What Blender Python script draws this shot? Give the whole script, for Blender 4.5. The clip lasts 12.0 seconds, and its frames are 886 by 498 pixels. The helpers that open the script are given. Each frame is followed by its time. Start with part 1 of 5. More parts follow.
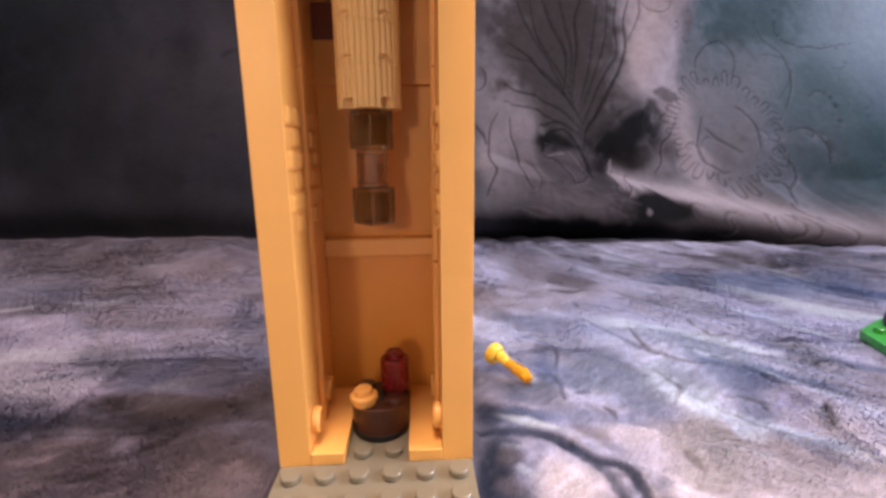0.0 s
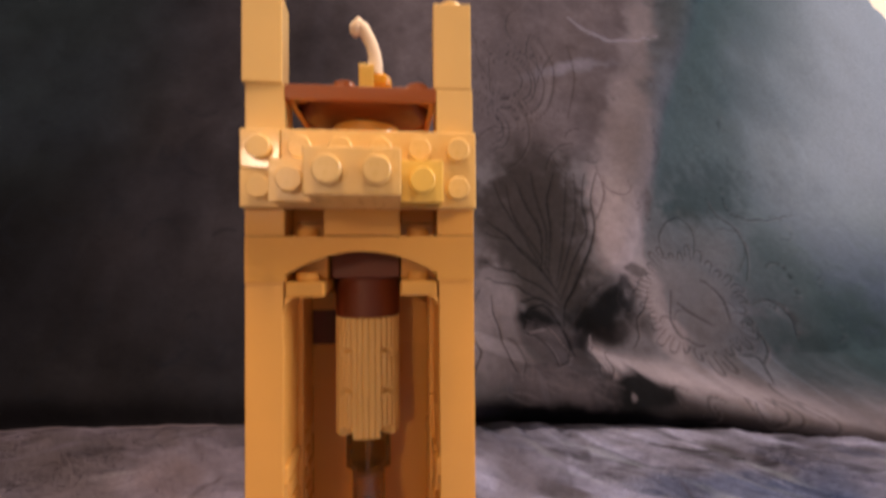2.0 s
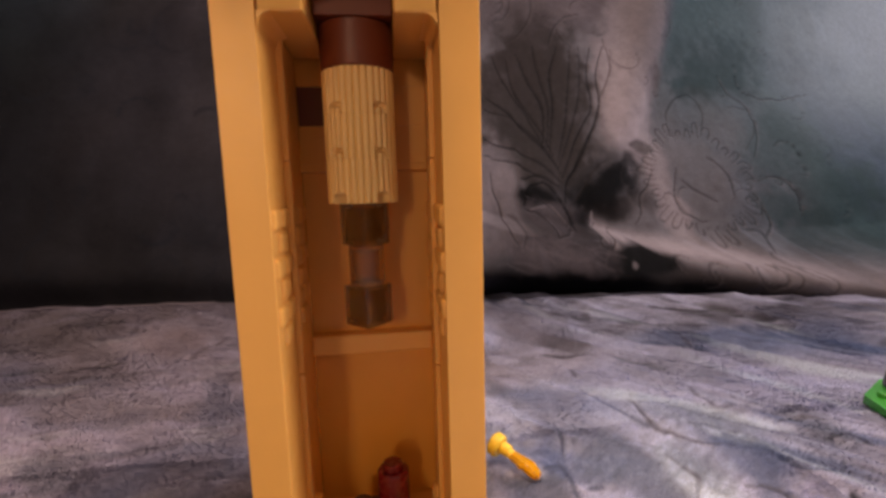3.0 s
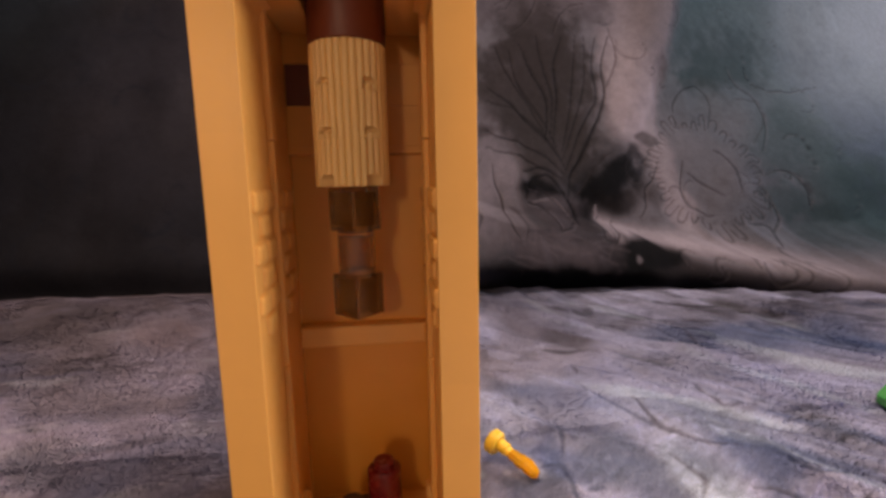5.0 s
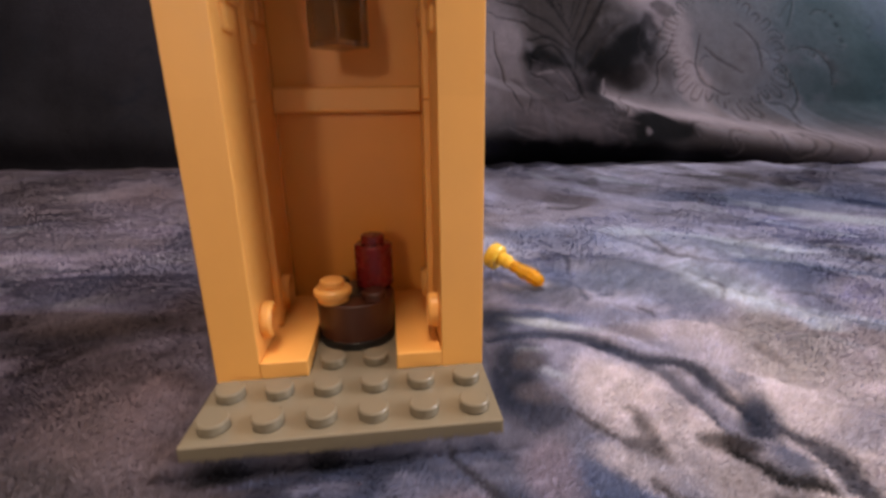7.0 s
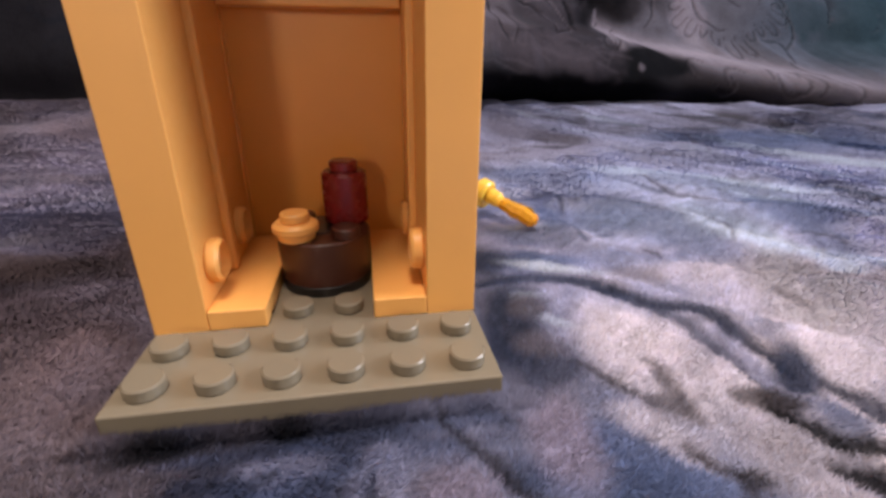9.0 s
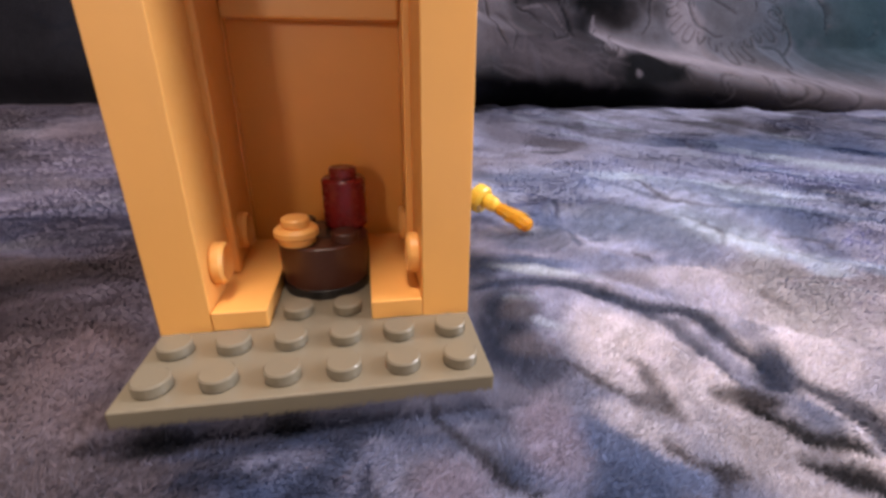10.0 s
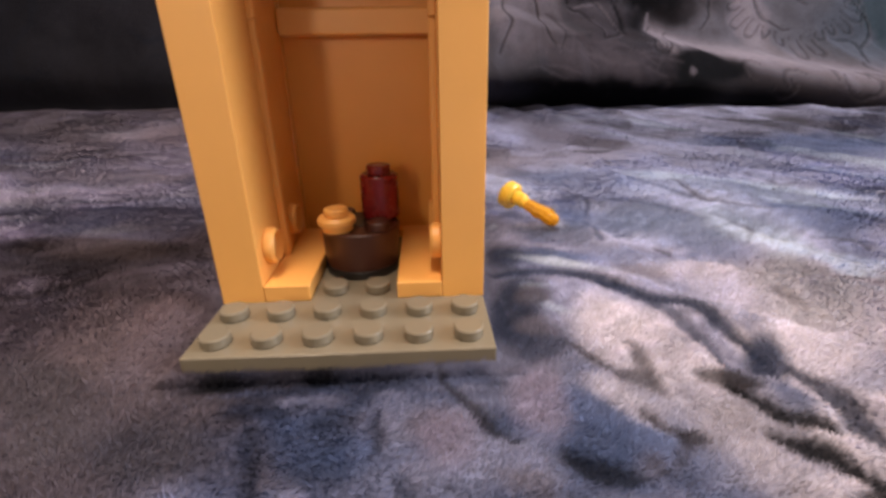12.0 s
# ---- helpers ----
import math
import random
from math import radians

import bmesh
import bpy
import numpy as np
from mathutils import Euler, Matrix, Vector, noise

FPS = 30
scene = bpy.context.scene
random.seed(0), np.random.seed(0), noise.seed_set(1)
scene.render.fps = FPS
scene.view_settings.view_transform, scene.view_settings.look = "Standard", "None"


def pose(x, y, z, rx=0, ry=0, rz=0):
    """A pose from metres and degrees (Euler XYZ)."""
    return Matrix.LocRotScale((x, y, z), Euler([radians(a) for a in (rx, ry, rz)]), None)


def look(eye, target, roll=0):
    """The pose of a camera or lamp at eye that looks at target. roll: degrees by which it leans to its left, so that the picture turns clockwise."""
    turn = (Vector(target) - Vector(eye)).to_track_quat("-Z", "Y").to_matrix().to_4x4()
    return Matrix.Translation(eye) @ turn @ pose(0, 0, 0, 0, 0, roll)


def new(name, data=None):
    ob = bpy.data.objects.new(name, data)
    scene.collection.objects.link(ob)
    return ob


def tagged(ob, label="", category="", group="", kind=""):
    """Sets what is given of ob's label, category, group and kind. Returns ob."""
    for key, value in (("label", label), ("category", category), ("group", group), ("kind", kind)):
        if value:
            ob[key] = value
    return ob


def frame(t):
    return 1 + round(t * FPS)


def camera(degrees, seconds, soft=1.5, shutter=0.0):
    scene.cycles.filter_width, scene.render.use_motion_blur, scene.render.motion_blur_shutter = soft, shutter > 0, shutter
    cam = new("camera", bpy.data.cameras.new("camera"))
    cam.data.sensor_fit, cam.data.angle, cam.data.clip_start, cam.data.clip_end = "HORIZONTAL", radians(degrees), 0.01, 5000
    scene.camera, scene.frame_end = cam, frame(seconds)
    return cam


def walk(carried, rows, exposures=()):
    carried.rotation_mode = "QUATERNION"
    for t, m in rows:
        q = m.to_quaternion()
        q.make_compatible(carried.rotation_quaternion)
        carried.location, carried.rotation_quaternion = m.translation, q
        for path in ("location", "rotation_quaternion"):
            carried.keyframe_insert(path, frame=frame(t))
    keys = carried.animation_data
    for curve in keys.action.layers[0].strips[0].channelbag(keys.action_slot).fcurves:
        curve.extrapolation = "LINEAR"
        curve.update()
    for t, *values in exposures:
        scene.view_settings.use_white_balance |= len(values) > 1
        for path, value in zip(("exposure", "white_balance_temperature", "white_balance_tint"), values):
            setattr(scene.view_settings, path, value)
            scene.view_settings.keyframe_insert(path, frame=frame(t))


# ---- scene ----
cam = camera(88.4, 12.0, soft=3.0, shutter=0.5)
# seconds, eye in millimetres, yaw, pitch and roll in degrees
ROWS = [
    (0, (11.45, -100.54, 76.74), -3.142, -12.415, -0.540),
    (0.5, (9.93, -101.16, 86.66), -3.712, -11.429, -0.307),
    (1, (6.64, -101.31, 108.32), -4.829, -5.346, -0.314),
    (1.5, (3.22, -101.67, 126.57), -5.929, 0.511, -0.309),
    (1.8, (5.39, -100.14, 133.16), -6.186, 2.238, -0.274),
    (2, (6.80, -97.90, 129.77), -6.091, 1.002, -0.401),
    (2.5, (5.49, -93.12, 106.02), -6.495, -4.252, -1.230),
    (3, (6.06, -88.05, 89.79), -6.427, -7.847, -1.518),
    (5, (8.63, -82.65, 87.06), -6.015, -8.408, -1.187),
    (5.5, (7.31, -82.51, 75.75), -5.977, -10.423, -1.058),
    (6, (6.09, -81.12, 64.35), -6.248, -12.106, -0.711),
    (6.5, (7.80, -79.62, 53.72), -6.448, -14.208, -0.795),
    (7, (8.26, -75.11, 45.13), -6.498, -16.393, -0.879),
    (7.5, (9.06, -68.88, 39.76), -6.734, -19.160, -0.881),
    (9.5, (7.93, -62.55, 37.73), -10.154, -22.788, 0.612),
    (10, (8.66, -65.23, 38.99), -9.526, -22.320, 0.450),
    (10.5, (9.33, -67.00, 39.14), -7.227, -21.911, -0.325),
    (11, (10.31, -68.74, 40.75), -5.163, -22.034, -0.465),
    (11.5, (12.45, -72.72, 40.76), -3.392, -22.372, -0.663),
    (12, (13.88, -75.14, 40.56), -2.055, -22.321, -0.969),
]
# the camera's own brightness and white balance: seconds, stops, kelvin, tint
EXPOSURES = [
    (0.0, 0.08, 7200, 27),
    (1.0, 0.22, 7500, 28),
    (1.5, 0.1, 8000, 31),
    (1.8, -0.27, 8600, 31),
    (2.0, -0.48, 9200, 29),
    (2.5, -0.46, 9100, 28),
    (3.0, -0.52, 9000, 28),
    (5.0, -0.6, 8700, 28),
    (5.5, -0.63, 8600, 28),
    (6.5, -0.52, 7900, 25),
    (7.5, -0.53, 7300, 23),
    (9.5, -0.2, 6800, 22),
    (10.5, -0.17, 6900, 22),
    (12.0, -0.25, 7350, 22),
]
walk(cam, [(t, pose(x * 0.001, y * 0.001, z * 0.001, 0, 0, yaw) @ pose(0, 0, 0, 90 + pitch) @ pose(0, 0, 0, 0, 0, roll)) for t, (x, y, z), yaw, pitch, roll in ROWS], EXPOSURES)

# ---- world, window light, lamp ----
MM = 0.001
world = bpy.data.worlds.new("room_sky")
scene.world = world
world.use_nodes = True
wn, wl = world.node_tree.nodes, world.node_tree.links
sky = wn.new("ShaderNodeTexSky")
sky.sky_type, sky.sun_disc = "NISHITA", False
sky.sun_elevation, sky.sun_rotation = radians(35), radians(100)
wn["Background"].inputs["Strength"].default_value = 0.1
wl.new(sky.outputs["Color"], wn["Background"].inputs["Color"])


def area_light(name, eye, target, sx, sy, watts, colour):
    data = bpy.data.lights.new(name, "AREA")
    data.shape, data.size, data.size_y, data.energy, data.color = "RECTANGLE", sx, sy, watts, colour
    ob = new(name, data)
    ob.matrix_world = look(eye, target)
    return ob


area_light("window_daylight", (2.1, -0.25, 1.0), (0.0, 0.0, 0.1), 1.15, 1.15, 76, (0.80, 0.91, 1.0))
area_light("ceiling_lamp_light", (-0.06, -0.37, 1.88), (0, -0.03, 0), 0.32, 0.32, 40, (1.0, 0.88, 0.74))
area_light("floor_lamp_light", (-0.56, -2.02, 0.53), (0, 0, 0.1), 0.19, 0.19, 6.3, (1.0, 0.88, 0.72))


# ---- materials ----
def material(name):
    m = bpy.data.materials.new(name)
    m.use_nodes = True
    t = m.node_tree
    return m, t.nodes, t.links, t.nodes["Principled BSDF"]


def plastic(name, colour, rough=0.28, vary=0.05, transmit=0.0, ior=1.5, sss=0.0):
    """Moulded toy-brick plastic: faint cloudy tone, fine scuffs in the gloss, hairline unevenness."""
    m, n, l, b = material(name)
    tc = n.new("ShaderNodeTexCoord")
    cloud = n.new("ShaderNodeTexNoise")
    cloud.inputs["Scale"].default_value, cloud.inputs["Detail"].default_value = 90, 3
    l.new(tc.outputs["Object"], cloud.inputs["Vector"])
    info = n.new("ShaderNodeObjectInfo")
    add = n.new("ShaderNodeMath")
    add.operation = "MULTIPLY_ADD"
    l.new(info.outputs["Random"], add.inputs[0])
    add.inputs[1].default_value = 0.5
    l.new(cloud.outputs["Fac"], add.inputs[2])
    ramp = n.new("ShaderNodeMapRange")
    ramp.inputs["From Min"].default_value, ramp.inputs["From Max"].default_value = 0.3, 1.2
    ramp.inputs["To Min"].default_value, ramp.inputs["To Max"].default_value = 1 - vary, 1 + vary
    l.new(add.outputs[0], ramp.inputs["Value"])
    mix = n.new("ShaderNodeVectorMath")
    mix.operation = "SCALE"
    mix.inputs[0].default_value = colour
    l.new(ramp.outputs["Result"], mix.inputs["Scale"])
    l.new(mix.outputs["Vector"], b.inputs["Base Color"])
    scuff = n.new("ShaderNodeTexNoise")
    scuff.inputs["Scale"].default_value, scuff.inputs["Detail"].default_value = 700, 4
    l.new(tc.outputs["Object"], scuff.inputs["Vector"])
    rr = n.new("ShaderNodeMapRange")
    rr.inputs["To Min"].default_value, rr.inputs["To Max"].default_value = rough * 0.7, rough * 1.5
    l.new(scuff.outputs["Fac"], rr.inputs["Value"])
    l.new(rr.outputs["Result"], b.inputs["Roughness"])
    bump = n.new("ShaderNodeBump")
    bump.inputs["Strength"].default_value, bump.inputs["Distance"].default_value = 0.05, 0.0002
    l.new(cloud.outputs["Fac"], bump.inputs["Height"])
    l.new(bump.outputs["Normal"], b.inputs["Normal"])
    b.inputs["IOR"].default_value = ior
    b.inputs["Transmission Weight"].default_value = transmit
    b.inputs["Subsurface Weight"].default_value = sss
    b.inputs["Subsurface Radius"].default_value = (0.003, 0.0015, 0.0006)
    b.inputs["Subsurface Scale"].default_value = 1.0
    return m


TAN = plastic("tan_plastic", (0.87, 0.435, 0.118), 0.1)
TAN_WALL = plastic("satin_tan_plastic", (0.87, 0.435, 0.12), 0.36)
# the same tan, darkened and reddened for the dim light inside the tower
SHADED_TAN = plastic("warm_tan_plastic", (0.78, 0.345, 0.064), 0.34)
PALE_SATIN = plastic("pale_tan_satin_plastic", (0.87, 0.57, 0.23), 0.34)
PALE = plastic("pale_tan_plastic", (0.82, 0.54, 0.23), 0.09)
BAND = plastic("pale_tan_band_plastic", (0.82, 0.53, 0.21), 0.27)
SAND = plastic("light_yellow_plastic", (0.86, 0.56, 0.15), 0.16)
GREY = plastic("light_grey_plastic", (0.20, 0.172, 0.125), 0.2, 0.03)
BROWN = plastic("reddish_brown_plastic", (0.165, 0.033, 0.013), 0.4)
# the reddish brown again, darkened because the hearth stands in shade
SHADED_BROWN = plastic("dark_brown_plastic", (0.060, 0.017, 0.010), 0.36)
RUST = plastic("light_reddish_brown_plastic", (0.30, 0.078, 0.027), 0.2)
SMOKE_BROWN = plastic("grey_brown_plastic", (0.20, 0.15, 0.11), 0.3)
YELLOW = plastic("yellow_plastic", (0.88, 0.56, 0.07), 0.25)
ORANGE = plastic("orange_plastic", (0.72, 0.32, 0.03), 0.25)
GREEN = plastic("green_plastic", (0.015, 0.30, 0.05), 0.22)
BLACK = plastic("black_plastic", (0.012, 0.012, 0.013), 0.3)
WHITE = plastic("white_plastic", (0.85, 0.70, 0.56), 0.3)
RED_CLEAR = plastic("clear_red_plastic", (0.21, 0.014, 0.014), 0.24, 0.02, transmit=0.12)
SMOKE = plastic("smoky_clear_plastic", (0.50, 0.51, 0.52), 0.08, transmit=1.0)
PALE_SMOKE = plastic("pale_smoky_clear_plastic", (0.72, 0.60, 0.52), 0.13, transmit=0.95)
AMBER = plastic("clear_orange_plastic", (1.0, 0.52, 0.03), 0.04, transmit=0.6)


def painted(name, colour, rough=0.8, scale=30.0):
    m, n, l, b = material(name)
    tc, no, ra = n.new("ShaderNodeTexCoord"), n.new("ShaderNodeTexNoise"), n.new("ShaderNodeValToRGB")
    no.inputs["Scale"].default_value, no.inputs["Detail"].default_value = scale, 6
    ra.color_ramp.elements[0].color = (*(c * 0.9 for c in colour), 1)
    ra.color_ramp.elements[1].color = (*colour, 1)
    l.new(tc.outputs["Object"], no.inputs["Vector"])
    l.new(no.outputs["Fac"], ra.inputs["Fac"])
    l.new(ra.outputs["Color"], b.inputs["Base Color"])
    bu = n.new("ShaderNodeBump")
    bu.inputs["Strength"].default_value, bu.inputs["Distance"].default_value = 0.2, 0.002
    l.new(no.outputs["Fac"], bu.inputs["Height"])
    l.new(bu.outputs["Normal"], b.inputs["Normal"])
    b.inputs["Roughness"].default_value = rough
    return m


CREAM = painted("cream_wall_paint", (0.75, 0.68, 0.58))
CEIL = painted("white_ceiling_paint", (0.8, 0.79, 0.77))
CARPET = painted("carpet", (0.22, 0.19, 0.17), 0.95, 200)
UPHOLSTERY = painted("grey_upholstery", (0.12, 0.11, 0.12), 0.95, 300)


def fleece():
    m, n, l, b = material("printed_fleece")
    col = n.new("ShaderNodeAttribute")
    col.attribute_name = "print_colour"
    tc = n.new("ShaderNodeTexCoord")
    tuft = n.new("ShaderNodeTexNoise")
    tuft.inputs["Scale"].default_value, tuft.inputs["Detail"].default_value, tuft.inputs["Roughness"].default_value = 800, 4, 0.65
    tuft.inputs["Distortion"].default_value = 0.2
    l.new(tc.outputs["Object"], tuft.inputs["Vector"])
    nap = n.new("ShaderNodeTexNoise")
    nap.inputs["Scale"].default_value, nap.inputs["Detail"].default_value, nap.inputs["Distortion"].default_value = 170, 5, 0.5
    l.new(tc.outputs["Object"], nap.inputs["Vector"])
    s = n.new("ShaderNodeMath")
    s.operation = "ADD"
    l.new(tuft.outputs["Fac"], s.inputs[0])
    l.new(nap.outputs["Fac"], s.inputs[1])
    mr = n.new("ShaderNodeMapRange")
    mr.inputs["From Min"].default_value, mr.inputs["From Max"].default_value = 0.6, 1.4
    mr.inputs["To Min"].default_value, mr.inputs["To Max"].default_value = 0.84, 1.16
    l.new(s.outputs[0], mr.inputs["Value"])
    mul = n.new("ShaderNodeVectorMath")
    mul.operation = "SCALE"
    l.new(col.outputs["Color"], mul.inputs[0])
    l.new(mr.outputs["Result"], mul.inputs["Scale"])
    l.new(mul.outputs["Vector"], b.inputs["Base Color"])
    bump = n.new("ShaderNodeBump")
    bump.inputs["Strength"].default_value, bump.inputs["Distance"].default_value = 0.3, 0.001
    l.new(s.outputs[0], bump.inputs["Height"])
    l.new(bump.outputs["Normal"], b.inputs["Normal"])
    b.inputs["Roughness"].default_value = 0.85
    b.inputs["Specular IOR Level"].default_value = 0.0
    return m


FLEECE = fleece()


def pile_fibre():
    m, n, l, b = material("fleece_fibre")
    col = n.new("ShaderNodeAttribute")
    col.attribute_name = "print_colour"
    l.new(col.outputs["Color"], b.inputs["Base Color"])
    b.inputs["Roughness"].default_value = 0.8
    b.inputs["Specular IOR Level"].default_value = 0.05
    return m


PILE = pile_fibre()


# ---- building helpers (millimetres in, metres out) ----
def part(name, bm, mat, parent, label="", smooth=False):
    me = bpy.data.meshes.new(name)
    bmesh.ops.scale(bm, vec=(MM, MM, MM), verts=bm.verts)
    bm.normal_update()
    bm.to_mesh(me)
    bm.free()
    me.materials.append(mat)
    if smooth:
        me.shade_smooth()
        me.set_sharp_from_angle(angle=radians(38))
    ob = new(name, me)
    if parent:
        ob.parent = parent
    if label:
        tagged(ob, label)
    return ob


def again(ob, parent, x, y, z, rx=0, ry=0, rz=0):
    """One more piece on the mesh of ob, moved by millimetres."""
    o = new(ob.name.split(".")[0], ob.data)
    o.parent = parent
    o.matrix_basis = pose(x * MM, y * MM, z * MM, rx, ry, rz)
    if "label" in ob:
        o["label"] = ob["label"]
    return o


def thing(name, label, category, group="", kind="", at=(0, 0, 0)):
    ob = tagged(new(name), label, category, group, kind)
    ob.empty_display_size = 0.01
    ob.location = [c * MM for c in at]
    return ob


def block(bm, x0, x1, y0, y1, z0, z1, r=0.25, turn=0.0):
    """A box with chamfered edges."""
    m = Matrix.Translation(((x0 + x1) / 2, (y0 + y1) / 2, (z0 + z1) / 2)) @ Matrix.Rotation(radians(turn), 4, "Z") @ Matrix.Diagonal((x1 - x0, y1 - y0, z1 - z0, 1))
    made = bmesh.ops.create_cube(bm, size=1, matrix=m)
    if r:
        edges = list({e for v in made["verts"] for e in v.link_edges})
        bmesh.ops.bevel(bm, geom=edges, offset=r, segments=2, profile=0.5, affect="EDGES")
    return bm


def drum(bm, radius, z0, z1, x=0, y=0, seg=28, chamfer=0.25, top=None):
    """A round drum along z with chamfered rims; top: the radius at its upper end."""
    top = radius if top is None else top
    prof = [(radius - chamfer, z0), (radius, z0 + chamfer), (top, z1 - chamfer), (top - chamfer, z1)]
    rings = [[bm.verts.new((x + r * math.cos(a), y + r * math.sin(a), z)) for a in (2 * math.pi * k / seg for k in range(seg))] for r, z in prof]
    for a, b in zip(rings, rings[1:]):
        for k in range(seg):
            bm.faces.new((a[k], a[(k + 1) % seg], b[(k + 1) % seg], b[k]))
    bm.faces.new(rings[0][::-1])
    bm.faces.new(rings[-1])
    return bm


def tube(bm, points, radii, seg=12):
    """A bent round bar through points."""
    rings = []
    for k, (p, r) in enumerate(zip(points, radii)):
        p = Vector(p)
        way = (Vector(points[min(k + 1, len(points) - 1)]) - Vector(points[max(k - 1, 0)])).normalized()
        side = way.cross(Vector((0.13, 0.97, 0.2))).normalized()
        up = way.cross(side)
        rings.append([bm.verts.new(p + r * (math.cos(a) * side + math.sin(a) * up)) for a in (2 * math.pi * j / seg for j in range(seg))])
    for a, b in zip(rings, rings[1:]):
        for j in range(seg):
            bm.faces.new((a[j], a[(j + 1) % seg], b[(j + 1) % seg], b[j]))
    bm.faces.new(rings[0][::-1])
    bm.faces.new(rings[-1])
    bmesh.ops.recalc_face_normals(bm, faces=bm.faces)
    return bm


# ---- room ----
def slab(name, x0, x1, y0, y1, z0, z1, mat, label, category):
    me = part(name, block(bmesh.new(), x0, x1, y0, y1, z0, z1, 0), mat, None)
    return tagged(me, label, category, kind="structure")


slab("floor", -2000, 2200, -3200, 900, -500, -450, CARPET, "brown carpet floor of the living room", "floor")
slab("ceiling", -2000, 2200, -3200, 900, 1950, 2000, CEIL, "plain white painted ceiling", "ceiling")
slab("wall_north", -2000, 2200, 850, 900, -450, 1950, CREAM, "cream painted wall behind the sofa", "wall")
slab("wall_south", -2000, 2200, -3250, -3200, -450, 1950, CREAM, "cream painted wall opposite the sofa", "wall")
slab("wall_west", -2050, -2000, -3200, 900, -450, 1950, CREAM, "cream painted side wall", "wall")
wall_e = bmesh.new()
block(wall_e, 2150, 2200, -3200, -700, -450, 1950, 0)
block(wall_e, 2150, 2200, 500, 850, -450, 1950, 0)
block(wall_e, 2150, 2200, -700, 500, -450, 400, 0)
block(wall_e, 2150, 2200, -700, 500, 1600, 1950, 0)
tagged(part("wall_east", wall_e, CREAM, None), "cream painted wall with the window opening", "wall", kind="structure")
win = thing("window_1", "white framed window letting in daylight", "window", kind="structure", at=(2175, -100, 400))
for k, (a, b2, c, d) in enumerate(((-600, -560, 0, 1200), (560, 600, 0, 1200), (-560, 560, 0, 40), (-560, 560, 1160, 1200))):
    part("window_frame", block(bmesh.new(), -25, 25, a, b2, c, d, 2), CEIL, win)

sofa = thing("sofa", "grey upholstered sofa under a printed fleece blanket", "sofa", at=(0, 0, -450))
part("seat", block(bmesh.new(), -900, 900, -330, 290, 90, 425, 30), UPHOLSTERY, sofa, smooth=True)
part("base", block(bmesh.new(), -900, 900, -330, 560, 0, 85, 8), UPHOLSTERY, sofa)


# ---- the fleece blanket over seat and backrest ----
def lattice(ix, iy, seed):
    h = (ix * 374761393 + iy * 668265263 + seed * 974711) & 0x7FFFFFFF
    h = ((h ^ (h >> 13)) * 1274126177) & 0x7FFFFFFF
    return ((h ^ (h >> 16)) & 0xFFFF) / 65535.0


def value_noise(x, y, seed):
    ix, iy = np.floor(x).astype(np.int64), np.floor(y).astype(np.int64)
    fx, fy = x - ix, y - iy
    fx, fy = fx * fx * (3 - 2 * fx), fy * fy * (3 - 2 * fy)
    a = lattice(ix, iy, seed) * (1 - fx) + lattice(ix + 1, iy, seed) * fx
    b = lattice(ix, iy + 1, seed) * (1 - fx) + lattice(ix + 1, iy + 1, seed) * fx
    return a * (1 - fy) + b * fy


def clouds(x, y, seed, octaves=4, rough=0.5):
    total, size, out = 0.0, 1.0, 0.0
    for k in range(octaves):
        out = out + size * value_noise(x * 2**k, y * 2**k, seed + 17 * k)
        total, size = total + size, size * rough
    return out / total


def step(a, b, x):
    t = np.clip((x - a) / (b - a), 0, 1)
    return t * t * (3 - 2 * t)


def spaced(marks):
    """Coordinates along an axis: (end, spacing) one after the other, from the first mark."""
    out = [marks[0]]
    for end, gap in marks[1:]:
        n = max(1, round((end - out[-1]) / gap))
        out += list(np.linspace(out[-1], end, n + 1)[1:])
    return np.array(out)


GX = spaced([-880, (-420, 20), (-120, 3.2), (-60, 1.6), (115, 0.75), (340, 1.3), (500, 4), (1240, 20)])
GV = spaced([-340, (-140, 14), (-60, 1.6), (60, 0.75), (226, 1.3), (420, 1.1), (500, 1.8), (720, 4), (1000, 20)])
CREASE_V = 226.0
X, V = np.meshgrid(GX, GV)
WALL = V > CREASE_V
H = np.clip(V - CREASE_V, 0, None)  # way up the backrest
Y0 = np.minimum(V, CREASE_V)


